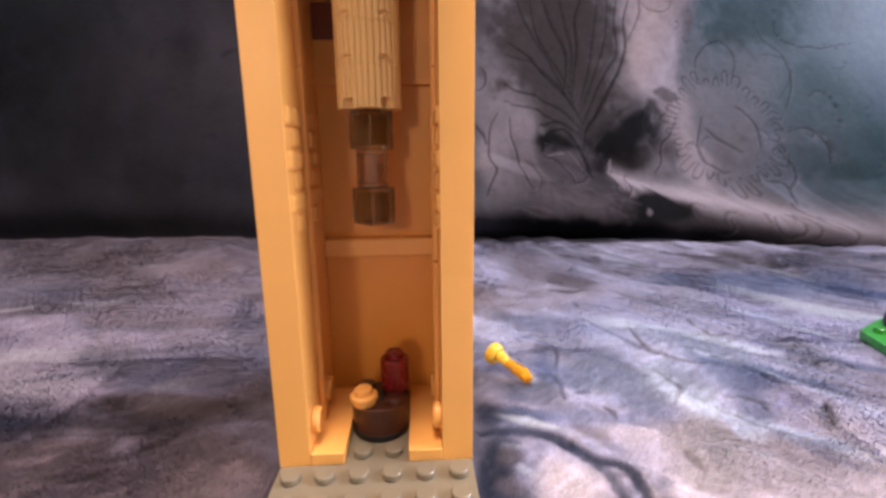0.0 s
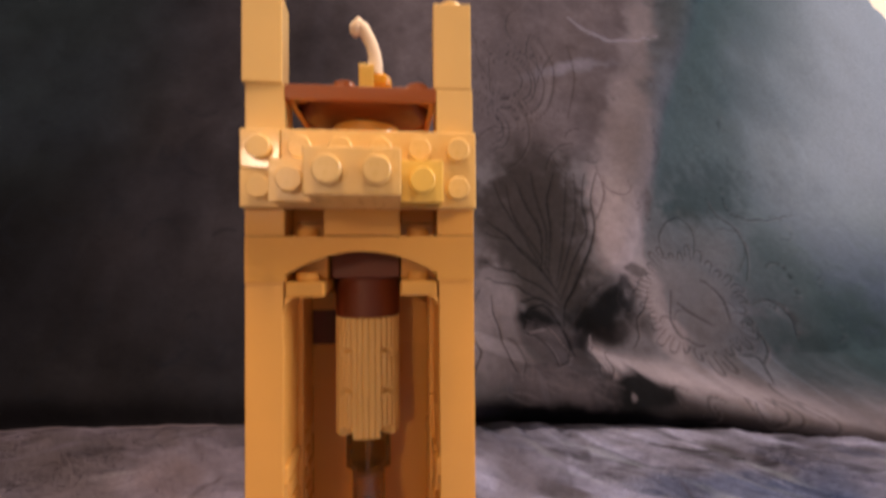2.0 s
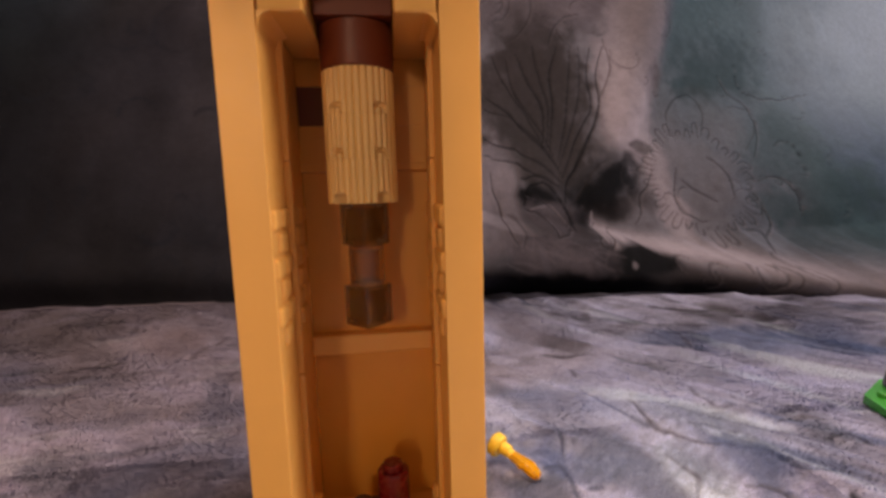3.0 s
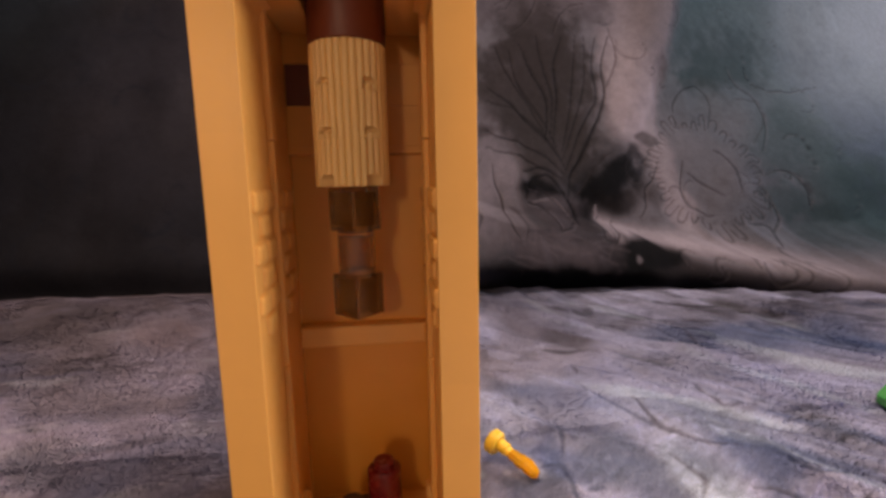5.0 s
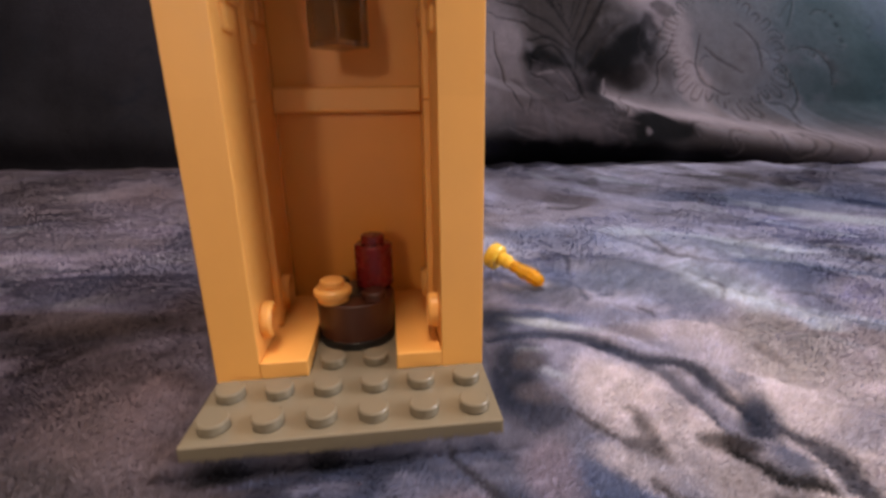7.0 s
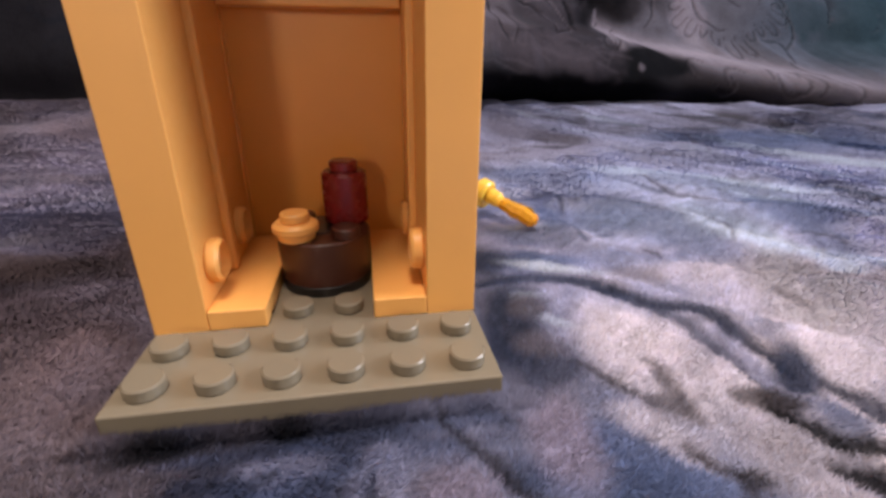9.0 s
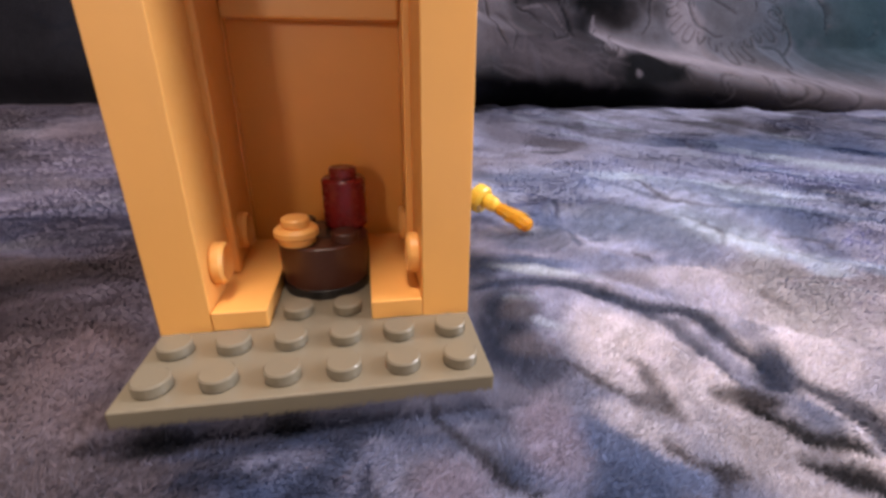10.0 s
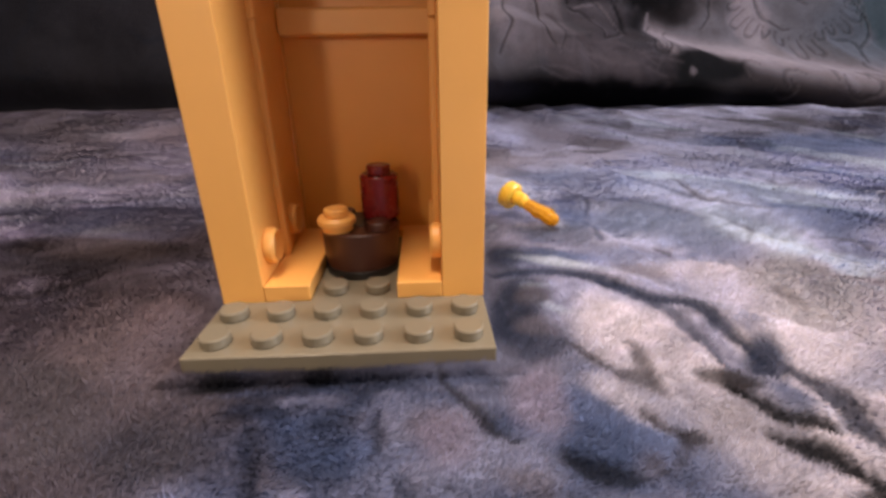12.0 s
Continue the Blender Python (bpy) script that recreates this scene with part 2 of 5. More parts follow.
def seat_height(x, y):
    near = np.hypot(np.maximum(np.abs(x) - 26, 0), np.maximum(np.abs(y - 12) - 30, 0))
    z = -3.35 + 2.2 * step(0.5, 9, near) + 1.6 * step(8, 70, near) + 15 * step(90, 240, y) ** 1.5
    steep = step(15, 80, x)  # the folds sweep towards the front beside the torch
    along, across = (0.9 * x - 0.42 * y), (0.42 * x + 0.9 * y)
    folds = (clouds(along / 95, across / 26, 5, 3) - 0.5) * 5.0 + (clouds(along / 30, across / 11, 9, 3) - 0.5) * 1.6
    sweep, over = (0.64 * x - 0.77 * y), (0.77 * x + 0.64 * y)
    swept = (clouds(sweep / 80, over / 24, 25, 3) - 0.5) * 4.6 + (clouds(sweep / 40, over / 10, 29, 3) - 0.5) * 1.6
    folds = folds * (1 - steep) + swept * steep * (0.5 + 0.5 * step(-10, 30, y))
    # drawn-out ripples, steep on one side
    run = (0.7 * x - 0.71 * y), (0.71 * x + 0.7 * y)
    phase = run[1] / 21 + 2.4 * clouds(run[0] / 70, run[1] / 60, 141, 2)
    saw = phase - np.floor(phase)
    ripple = np.where(saw < 0.78, saw / 0.78, (1 - saw) / 0.22) - 0.5
    ripple = ripple * 2.6 * step(0.25, 0.5, clouds(x / 55, y / 40, 151, 2)) * (0.35 + 0.65 * step(20, 60, x))
    press = np.exp(-(((x - 212) / 48) ** 2) - ((y - 62) / 44) ** 2)  # under the green plate
    folds, ripple, z = folds * (1 - press), ripple * (1 - press), z * (1 - press) - 1.4 * press
    return z + (folds + ripple) * step(5, 45, near) + 1.6 * (clouds(along / 12, across / 5, 15, 3) - 0.5) * step(1, 10, near)


def crease_y(x):
    return np.interp(x, [-420, -160, 60, 155, 222, 293, 420], [246, 238, 224, 210, 196, 172, 120])


SEAT = seat_height(X, Y0)
shift = (crease_y(X) - CREASE_V) * step(120, CREASE_V, Y0)
PX = X.copy()
PY = Y0 + shift
PZ = SEAT.copy()
# backrest: leans back, with a rolled hem over the crease and a ridge that turns away to the window side
base_z = seat_height(X, np.full_like(X, CREASE_V))
up = base_z + H * 0.9
back_y = 206 + 0.03 * X + 0.5 * up + 16 * step(60, -160, X)
start_y = crease_y(X)
back_y = start_y + (back_y - start_y) * step(0, 40, H)
hem_top = np.interp(X, [20, 62, 121, 203, 284, 357, 440], [70, 68, 63, 46, 31, 20, 14]) + 13 * (clouds(X / 34, X * 0 + 3, 131, 2) - 0.5)
hem = 22 * step(-30, 80, X) * (1 - step(hem_top - 7, hem_top + 2, up)) * (0.25 + 0.75 * step(2, 0.5 * hem_top, up))
ridge_x = np.interp(up, [60, 178, 222, 278, 319, 370, 452, 700], [178, 230, 256, 280, 306, 337, 384, 525])
back_y += 0.22 * np.clip(X - ridge_x, 0, None) * step(60, 200, up)
back_y += -9 * np.exp(-(((X - ridge_x + 12) / 22) ** 2)) * step(40, 160, up)
back_y += (clouds(X / 80, up / 110, 31, 3) - 0.5) * 14 * step(10, 60, H) + (clouds(X / 26, up / 30, 37, 3) - 0.5) * 2.2 * step(10, 40, H)
tuck = 10 * np.exp(-((H / 9) ** 2)) * step(-60, 80, X)
PY = np.where(WALL, back_y - hem + tuck, PY)
up = np.where(X > 560, np.minimum(up, 792 - 1.25 * (X - 640)), up)
PZ = np.where(WALL, up - 4 * tuck / 10, PZ)

# the print: soft marbled lilac, slate blue and black, drawn with dark curving lines
# at some places shade and light are painted into these colours too
LILAC, MAUVE, SLATE = np.array([0.32, 0.30, 0.42]), np.array([0.10, 0.082, 0.10]), np.array([0.058, 0.076, 0.145])
INK, TEAL = np.array([0.005, 0.005, 0.006]), np.array([0.029, 0.05, 0.063])
DUSK, PINK = np.array([0.021, 0.017, 0.019]), np.array([0.36, 0.30, 0.36])
WU = X + 30 * (clouds(X / 60, V / 60, 51) - 0.5)
WV = V + 30 * (clouds(X / 60, V / 60, 57) - 0.5)
AL, AC = 0.9 * WU - 0.42 * WV, 0.42 * WU + 0.9 * WV
BL, BC = 0.66 * WU - 0.75 * WV, 0.75 * WU + 0.66 * WV
streak = np.where(WALL, clouds(WU / 42, WV / 55, 71, 5), np.where(X > 40 + 20 * clouds(X / 20, V / 20, 3, 2), clouds(BL / 58, BC / 17, 77, 5), clouds(AL / 62, AC / 20, 71, 5)))
tint = clouds(WU / 70, WV / 70, 83, 3)
veins = clouds(AL / 24, AC / 8, 97, 4)


def blend(a, b, k):
    return a + (b - a) * k[..., None]


COL = blend(np.broadcast_to(MAUVE, X.shape + (3,)), LILAC, np.where(WALL, 0.5 * step(0.52, 0.75, streak), step(0.43, 0.66, streak)))
COL = blend(COL, SLATE, np.where(WALL, 0.0, 0.85) * step(0.45, 0.7, tint) * step(0.75, 0.45, streak))
COL = blend(COL, INK, np.where(WALL, 0.75, 0.65 - 0.35 * step(40, 90, X) * step(40, 80, V)) * step(0.40, 0.22, streak))
COL = blend(COL, LILAC, np.where(WALL, 0.0, 0.45 * step(30, 90, X) * step(20, 60, V)))
COL = blend(COL, INK, np.where(WALL, 0.25, 0.5) * step(0.36, 0.24, veins))


COL = COL * (0.62 + 0.76 * clouds(AL / 10, AC / 4.2, 181, 3))[..., None]
SUNK = np.zeros(X.shape)
PATCHY = clouds(X / 14, V / 9, 111, 2)


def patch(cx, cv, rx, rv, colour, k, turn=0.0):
    """A soft cloudy patch of the print, also used to paint shadow by the plate."""
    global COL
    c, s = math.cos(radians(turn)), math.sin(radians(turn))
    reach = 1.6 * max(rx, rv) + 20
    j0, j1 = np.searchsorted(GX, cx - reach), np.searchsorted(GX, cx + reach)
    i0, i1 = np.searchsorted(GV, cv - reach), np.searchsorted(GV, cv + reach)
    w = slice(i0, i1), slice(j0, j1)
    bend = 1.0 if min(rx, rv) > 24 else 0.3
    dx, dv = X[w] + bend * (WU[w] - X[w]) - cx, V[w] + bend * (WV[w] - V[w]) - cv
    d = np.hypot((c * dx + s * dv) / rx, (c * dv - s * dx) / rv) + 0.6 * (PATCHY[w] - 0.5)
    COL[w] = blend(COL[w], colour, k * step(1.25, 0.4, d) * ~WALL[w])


def line(points, width, colour, k, soft=0.45, deep=0.5):
    """A drawn line of the print, tapered to its ends."""
    global COL
    width = max(width, 0.7)
    pts = []
    for a in range(len(points) - 1):  # smooth the way through the points
        p0, p1, p2, p3 = (np.array(points[min(max(a + j, 0), len(points) - 1)], float) for j in (-1, 0, 1, 2))
        for t in np.linspace(0, 1, 6, endpoint=False):
            pts.append(0.5 * (2 * p1 + (p2 - p0) * t + (2 * p0 - 5 * p1 + 4 * p2 - p3) * t * t + (3 * p1 - p0 - 3 * p2 + p3) * t**3))
    pts.append(np.array(points[-1], float))
    pts = np.array(pts)
    lo, hi = pts.min(0) - 3 * width, pts.max(0) + 3 * width
    j0, j1 = np.searchsorted(GX, lo[0]), np.searchsorted(GX, hi[0])
    i0, i1 = np.searchsorted(GV, lo[1]), np.searchsorted(GV, hi[1])
    if j1 <= j0 or i1 <= i0:
        return
    wx = X[i0:i1, j0:j1] + 0.7 * (clouds(X[i0:i1, j0:j1] / 7, V[i0:i1, j0:j1] / 7, 7, 2) - 0.5)
    wv = V[i0:i1, j0:j1] + 0.7 * (clouds(X[i0:i1, j0:j1] / 7, V[i0:i1, j0:j1] / 7, 19, 2) - 0.5)
    best = np.full(wx.shape, 1e9)
    n = len(pts) - 1
    for q in range(n):
        d = pts[q + 1] - pts[q]
        t = np.clip(((wx - pts[q][0]) * d[0] + (wv - pts[q][1]) * d[1]) / (d @ d + 1e-9), 0, 1)
        thick = width * (0.35 + 0.65 * math.sin(math.pi * min(max((q + 0.5) / n, 0.08), 0.92)))
        best = np.minimum(best, np.hypot(wx - pts[q][0] - t * d[0], wv - pts[q][1] - t * d[1]) / thick)
    COL[i0:i1, j0:j1] = blend(COL[i0:i1, j0:j1], colour, k * step(1.0 + soft, 1.0 - soft, best))
    SUNK[i0:i1, j0:j1] = np.maximum(SUNK[i0:i1, j0:j1], deep * step(2.0, 0.0, best))


def up_wall(z):
    return CREASE_V + (z - 12) / 0.9


draw_seat = random.Random(11)
# seat: light field beyond the plate with its dark double arc
STONE, BLUE_WHITE, DEEP = np.array([0.60, 0.505, 0.56]), np.array([0.43, 0.45, 0.53]), np.array([0.028, 0.034, 0.062])
patch(105, 0, 130, 60, LILAC, 0.75, -20)
patch(85, 60, 70, 46, np.array([0.37, 0.355, 0.46]), 0.75, -25)
patch(72, 84, 34, 9, SLATE * 1.6, 0.55, -38)
patch(110, 62, 34, 7, SLATE * 1.5, 0.5, -42)
patch(58, 50, 20, 7, SLATE * 1.8, 0.5, -30)
patch(84, 34, 26, 6, SLATE * 1.8, 0.5, -35)
patch(105, -16, 60, 34, STONE * 0.6, 0.9, -20)
patch(84, -46, 46, 22, STONE * 0.66, 0.85)
patch(74, -66, 60, 22, STONE * 0.7, 0.8)
patch(60, 130, 60, 26, MAUVE * 2.4, 0.6, -8)
patch(150, 75, 80, 26, LILAC, 0.7, -20)
patch(200, 130, 80, 20, SLATE * 1.3, 0.6, -14)
patch(250, 60, 90, 50, LILAC, 0.6, -20)
patch(34, -32, 15, 10, SLATE * 1.2, 0.9, 20)
patch(26, -24, 12, 12, LILAC * 0.55, 0.8)
patch(12, -34, 22, 12, LILAC * 0.7, 0.8)
patch(-8, -30, 14, 9, SLATE, 0.9)
patch(-12, -27, 4, 6, DEEP, 0.8)
patch(2, -26, 4, 5, DEEP, 0.7)
patch(-6, -40, 16, 6, SLATE, 0.8)
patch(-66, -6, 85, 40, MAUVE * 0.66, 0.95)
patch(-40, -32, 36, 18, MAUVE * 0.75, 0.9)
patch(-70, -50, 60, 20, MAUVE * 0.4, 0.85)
patch(-35, -4, 16, 18, MAUVE * 1.5, 0.6)
patch(-85, 24, 46, 8, INK, 0.75, 3)
patch(-130, 28, 60, 14, DEEP, 0.7, 3)
patch(-60, 30, 20, 5, DUSK, 0.6, 12)
patch(-70, 62, 34, 24, SLATE * 1.15, 0.9, 10)
patch(-62, 98, 20, 14, SLATE * 0.8, 0.85)
patch(-68, 80, 10, 4, BLUE_WHITE * 0.7, 0.6)
patch(-70, 47, 12, 4, BLUE_WHITE * 0.6, 0.6, 20)
patch(-125, 78, 60, 20, LILAC, 0.85, 4)
patch(-150, 66, 50, 10, BLUE_WHITE, 0.7, 6)
patch(-120, 46, 26, 8, BLUE_WHITE * 0.7, 0.6)
patch(-118, 120, 60, 16, LILAC * 0.9, 0.8)
patch(-108, 165, 44, 26, LILAC * 0.75, 0.75)
patch(-190, 120, 80, 12, DUSK * 1.3, 0.75, 10)
patch(-215, 185, 60, 26, DUSK * 1.2, 0.85, -12)
patch(-200, 158, 50, 6, LILAC * 0.7, 0.7)
patch(-130, 215, 90, 8, LILAC * 0.6, 0.6)
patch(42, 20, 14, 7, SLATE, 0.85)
# this dark patch paints shadow at the plate's right
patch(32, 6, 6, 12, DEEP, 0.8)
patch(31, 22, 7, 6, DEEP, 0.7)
patch(62, 38, 24, 6, SLATE, 0.6)
patch(60, 16, 22, 6, SLATE * 1.4, 0.6, -10)
patch(128, 36, 28, 7, SLATE, 0.85, -40)
patch(158, 46, 36, 6, SLATE * 1.2, 0.7, -45)
patch(232, 126, 50, 13, SLATE, 0.85, -40)
patch(114, 70, 40, 5, BLUE_WHITE, 0.75, -38)
patch(172, 84, 46, 5, BLUE_WHITE * 0.9, 0.45, -62)
patch(200, 100, 56, 5, BLUE_WHITE * 0.9, 0.4, -58)
patch(226, 80, 56, 5, BLUE_WHITE * 0.9, 0.4, -52)
patch(104, 12, 34, 5, BLUE_WHITE * 1.1, 0.7, -42)
patch(104, 0, 26, 8, MAUVE * 2.0, 0.5, -30)
for k in range(100):
    # drawn-out streaks between the folds
    wx, wy = draw_seat.uniform(85, 320), draw_seat.uniform(-5, 200)
    patch(wx, wy, draw_seat.uniform(12, 40), draw_seat.uniform(1.3, 3.0), (LILAC, SLATE * 1.3, BLUE_WHITE * 0.85, MAUVE)[k % 4], draw_seat.uniform(0.2, 0.45), draw_seat.uniform(-62, -38))
for k in range(60):
    wx, wy = draw_seat.uniform(-280, -40), draw_seat.uniform(36, 215)
    patch(wx, wy, draw_seat.uniform(10, 34), draw_seat.uniform(1.6, 3.6), (BLUE_WHITE, SLATE, LILAC, DUSK)[k % 4], draw_seat.uniform(0.3, 0.6), draw_seat.uniform(-6, 22))
for k in range(50):
    wx, wy = draw_seat.uniform(-110, -28), draw_seat.uniform(-50, 20)
    patch(wx, wy, draw_seat.uniform(5, 14), draw_seat.uniform(0.9, 2.2), (MAUVE * 1.7, MAUVE * 0.4, DUSK)[k % 3], draw_seat.uniform(0.3, 0.6), draw_seat.uniform(10, 50))
for k in range(60):
    # mottled nap in front of the plate
    wx, wy = draw_seat.uniform(-24, 44), draw_seat.uniform(-48, -19)
    patch(wx, wy, draw_seat.uniform(2.0, 6.0), draw_seat.uniform(1.4, 4.0), (SLATE * 1.3, DEEP, LILAC * 0.75, SLATE * 0.7, MAUVE)[k % 5], draw_seat.uniform(0.3, 0.65), draw_seat.uniform(-50, 50))
for k in range(50):
    wx, wy = draw_seat.uniform(28, 120), draw_seat.uniform(-40, 60)
    patch(wx, wy, draw_seat.uniform(2.0, 7.0), draw_seat.uniform(0.9, 2.4), (DUSK * 2, STONE, SLATE * 1.2, BLUE_WHITE * 1.1)[k % 4], draw_seat.uniform(0.2, 0.5), draw_seat.uniform(-70, -20))
# shadow of the plate, painted beside it and along its front
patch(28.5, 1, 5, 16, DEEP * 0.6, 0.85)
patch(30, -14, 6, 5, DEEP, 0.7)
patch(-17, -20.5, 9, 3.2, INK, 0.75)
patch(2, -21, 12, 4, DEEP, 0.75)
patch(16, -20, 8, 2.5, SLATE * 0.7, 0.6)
# the double arc, its dark knot and the marks round it
patch(47.2, -16.2, 16.9, 10.1, STONE * 0.7, 0.85, 82)
patch(44.9, -9.6, 12.4, 8.1, STONE * 0.84, 0.9, 72)
patch(51.8, -23, 7.5, 3.4, STONE * 0.82, 0.8, 75)
patch(70.8, -19, 21.2, 7.6, STONE * 0.82, 0.75, 47)
patch(85.3, -1, 18.7, 8.9, np.array([0.27, 0.24, 0.26]), 0.7, 53)
patch(58.4, -36.5, 3.5, 2.3, STONE * 0.82, 0.85, 101)
patch(61, -15.8, 5.8, 2.4, STONE * 0.82, 0.8, -102)
patch(61.4, -22.2, 8.3, 3.6, DEEP * 0.9, 0.95, 56)
patch(58.7, -30.7, 3.1, 2.7, SLATE * 0.9, 0.75, 98)
patch(54, -26.7, 3.1, 2.7, DUSK * 1.4, 0.8, 131)
patch(49.8, -33.7, 7.4, 5.1, np.array([0.30, 0.25, 0.275]), 0.75, 57)
patch(33.2, -35, 5.5, 4.9, SLATE * 0.85, 0.9, 81)
patch(33.5, -28.2, 4.4, 3, SLATE * 1.4, 0.6, 105)
patch(38.1, -26, 5.4, 2.4, STONE * 0.76, 0.65, 135)
patch(27.6, -24.7, 8.5, 4.5, np.array([0.23, 0.185, 0.25]), 0.85, 81)
patch(14.8, -32.1, 7.3, 4.6, np.array([0.21, 0.17, 0.23]), 0.85, 97)
patch(22.8, -40.3, 4.6, 2.2, np.array([0.15, 0.13, 0.17]), 0.8, 169)
patch(-1, -31.9, 8.4, 6.1, SLATE * 0.8, 0.85, 129)
patch(1.3, -29.5, 3.9, 2.7, DEEP * 0.9, 0.7, -142)
# painted shadow under the plate's front edge
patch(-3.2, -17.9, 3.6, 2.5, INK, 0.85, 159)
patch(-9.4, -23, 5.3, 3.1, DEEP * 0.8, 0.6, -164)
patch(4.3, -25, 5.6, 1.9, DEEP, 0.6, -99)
# more painted shadow, at the plate's front left
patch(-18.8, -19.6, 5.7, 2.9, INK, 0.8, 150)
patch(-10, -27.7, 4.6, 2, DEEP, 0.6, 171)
patch(1, -38.1, 3.9, 1.9, DEEP, 0.5, 166)
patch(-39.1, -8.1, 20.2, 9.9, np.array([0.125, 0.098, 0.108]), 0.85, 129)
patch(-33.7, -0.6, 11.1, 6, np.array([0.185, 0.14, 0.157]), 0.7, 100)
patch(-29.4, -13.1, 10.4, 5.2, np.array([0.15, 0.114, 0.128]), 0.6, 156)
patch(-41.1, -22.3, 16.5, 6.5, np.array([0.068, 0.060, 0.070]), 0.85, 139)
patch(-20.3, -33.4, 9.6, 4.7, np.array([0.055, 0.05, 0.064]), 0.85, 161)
# painted shadow along the plate's right side
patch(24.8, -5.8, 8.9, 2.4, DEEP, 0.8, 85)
patch(33.1, 2.4, 5, 3.8, MAUVE * 0.9, 0.7, 112)
patch(31.7, -8.6, 4.9, 2.7, MAUVE * 1.1, 0.6, 126)
patch(30.3, 23.5, 7.3, 3.4, DEEP * 1.2, 0.85, 108)
patch(42.9, 15.9, 11.9, 1.8, BLUE_WHITE * 0.95, 0.75, 151)
patch(48.7, 26.9, 11.1, 7.3, LILAC * 0.75, 0.6, 130)
patch(59.3, 50.3, 23.6, 5, SLATE * 1.3, 0.5, 76)
patch(42.7, 30.7, 7, 6.9, SLATE * 1.1, 0.5, 101)
patch(79.9, 22.7, 11.6, 8.3, SLATE * 1.6, 0.6, 124)
patch(95.8, 29.7, 19.2, 9.7, BLUE_WHITE * 0.95, 0.75, 98)
patch(111, 18.5, 10.6, 5.8, SLATE * 1.2, 0.6, 64)
patch(101, 7.4, 6.2, 4.5, BLUE_WHITE * 1.0, 0.7, 103)
patch(123, 32.7, 10, 6.3, SLATE * 1.1, 0.7, 73)
patch(86.5, 165, 42.2, 27.9, np.array([0.15, 0.125, 0.165]), 0.75, 131)
patch(97, 139, 18.1, 12.5, MAUVE * 0.8, 0.6, 97)
patch(137, 107, 32.1, 20.6, np.array([0.17, 0.155, 0.20]), 0.6, 161)
patch(205, 178, 18, 12.2, DUSK * 1.5, 0.6, 68)
patch(244, 133, 34.5, 18.6, SLATE * 1.3, 0.5, 58)
patch(201, 99.3, 22.1, 10.2, BLUE_WHITE * 0.7, 0.45, 129)
patch(118, 61.6, 24.8, 5.8, np.array([0.19, 0.205, 0.285]), 0.7, 132)
patch(115, 32.3, 13.5, 8.9, SLATE * 1.2, 0.75, 118)
patch(157, 50.9, 17.7, 9.2, np.array([0.12, 0.11, 0.13]), 0.5, 81)
patch(77.7, 42.6, 25.2, 13.7, np.array([0.13, 0.14, 0.205]), 0.85, 99)
patch(50.1, 32, 14.2, 7.9, np.array([0.12, 0.125, 0.18]), 0.75, 137)
patch(69.4, 73.7, 25, 14.7, np.array([0.20, 0.185, 0.255]), 0.6, 95)
patch(99.6, 36, 12.7, 8.8, np.array([0.12, 0.13, 0.19]), 0.7, 105)
patch(-117, 169, 26.2, 18.9, np.array([0.17, 0.125, 0.145]), 0.8, 153)
patch(-169, 168, 45, 16.4, np.array([0.15, 0.125, 0.14]), 0.7, 158)
patch(-199, 184, 32.5, 12.4, DUSK * 1.5, 0.7, 150)
patch(-123, 112, 31.2, 11.9, np.array([0.16, 0.14, 0.165]), 0.75, 177)
patch(-73.2, 110, 32, 6.5, SLATE * 0.7, 0.75, 107)
patch(-108, 62.1, 23.6, 9.3, np.array([0.085, 0.10, 0.15]), 0.8, 139)
patch(-64.7, 56, 18.1, 14.3, np.array([0.075, 0.07, 0.105]), 0.8, 116)
patch(-71, 32.8, 29.3, 7.7, DUSK * 2.8, 0.8, 173)
patch(-115, 76.7, 13.4, 7.2, np.array([0.19, 0.18, 0.22]), 0.6, 168)
patch(-145, 227, 32.4, 22.1, np.array([0.14, 0.115, 0.135]), 0.6, 164)
line([(27.4, 14.7), (33.6, 13.3), (40.5, 11.8), (46.9, 8.8), (49.6, 5.1), (51.3, 2.2)], 2.7, DEEP, 0.92, deep=0.8)
line([(48.4, 6.4), (53.5, -0.5), (56, -6.1), (56.5, -11.3), (56.8, -17.2), (55.7, -23.9)], 1.5, DEEP, 0.7, deep=0.6)
line([(51.4, 5.4), (55.9, -1.5), (61.1, -5.8), (62, -11), (62.1, -16.8), (62.3, -21.3)], 1.6, DEEP * 0.8, 0.9, deep=0.7)
line([(51.5, -24.3), (53.7, -25.9), (56.4, -27.6)], 2.2, DUSK * 1.3, 0.75, deep=0.5)
line([(53.3, -27.4), (55.6, -31.1), (57.1, -33.8), (59.8, -34.7), (60.7, -36.3)], 1.5, INK, 0.95, deep=0.8)
line([(64.7, -24.1), (66.2, -27.3), (66.6, -31.4), (63.7, -36.4), (64, -38.5)], 2.0, DEEP * 0.7, 0.85, deep=0.7)
line([(53.8, -35.5), (56.1, -37.3), (57.9, -38.3), (58.4, -39.8), (59.7, -42.1)], 1.6, INK, 0.95, deep=0.8)
line([(53.4, -46.5), (54.2, -47.2), (60.6, -43)], 2.0, INK, 0.9, deep=0.7)
line([(35.3, -14.4), (37.1, -17.2), (38.7, -20.1), (40.2, -23.7)], 0.85, MAUVE * 0.4, 0.85, deep=0.5)
line([(40.3, -23.5), (42.9, -24), (44.7, -27)], 1.5, MAUVE * 0.45, 0.7, deep=0.4)
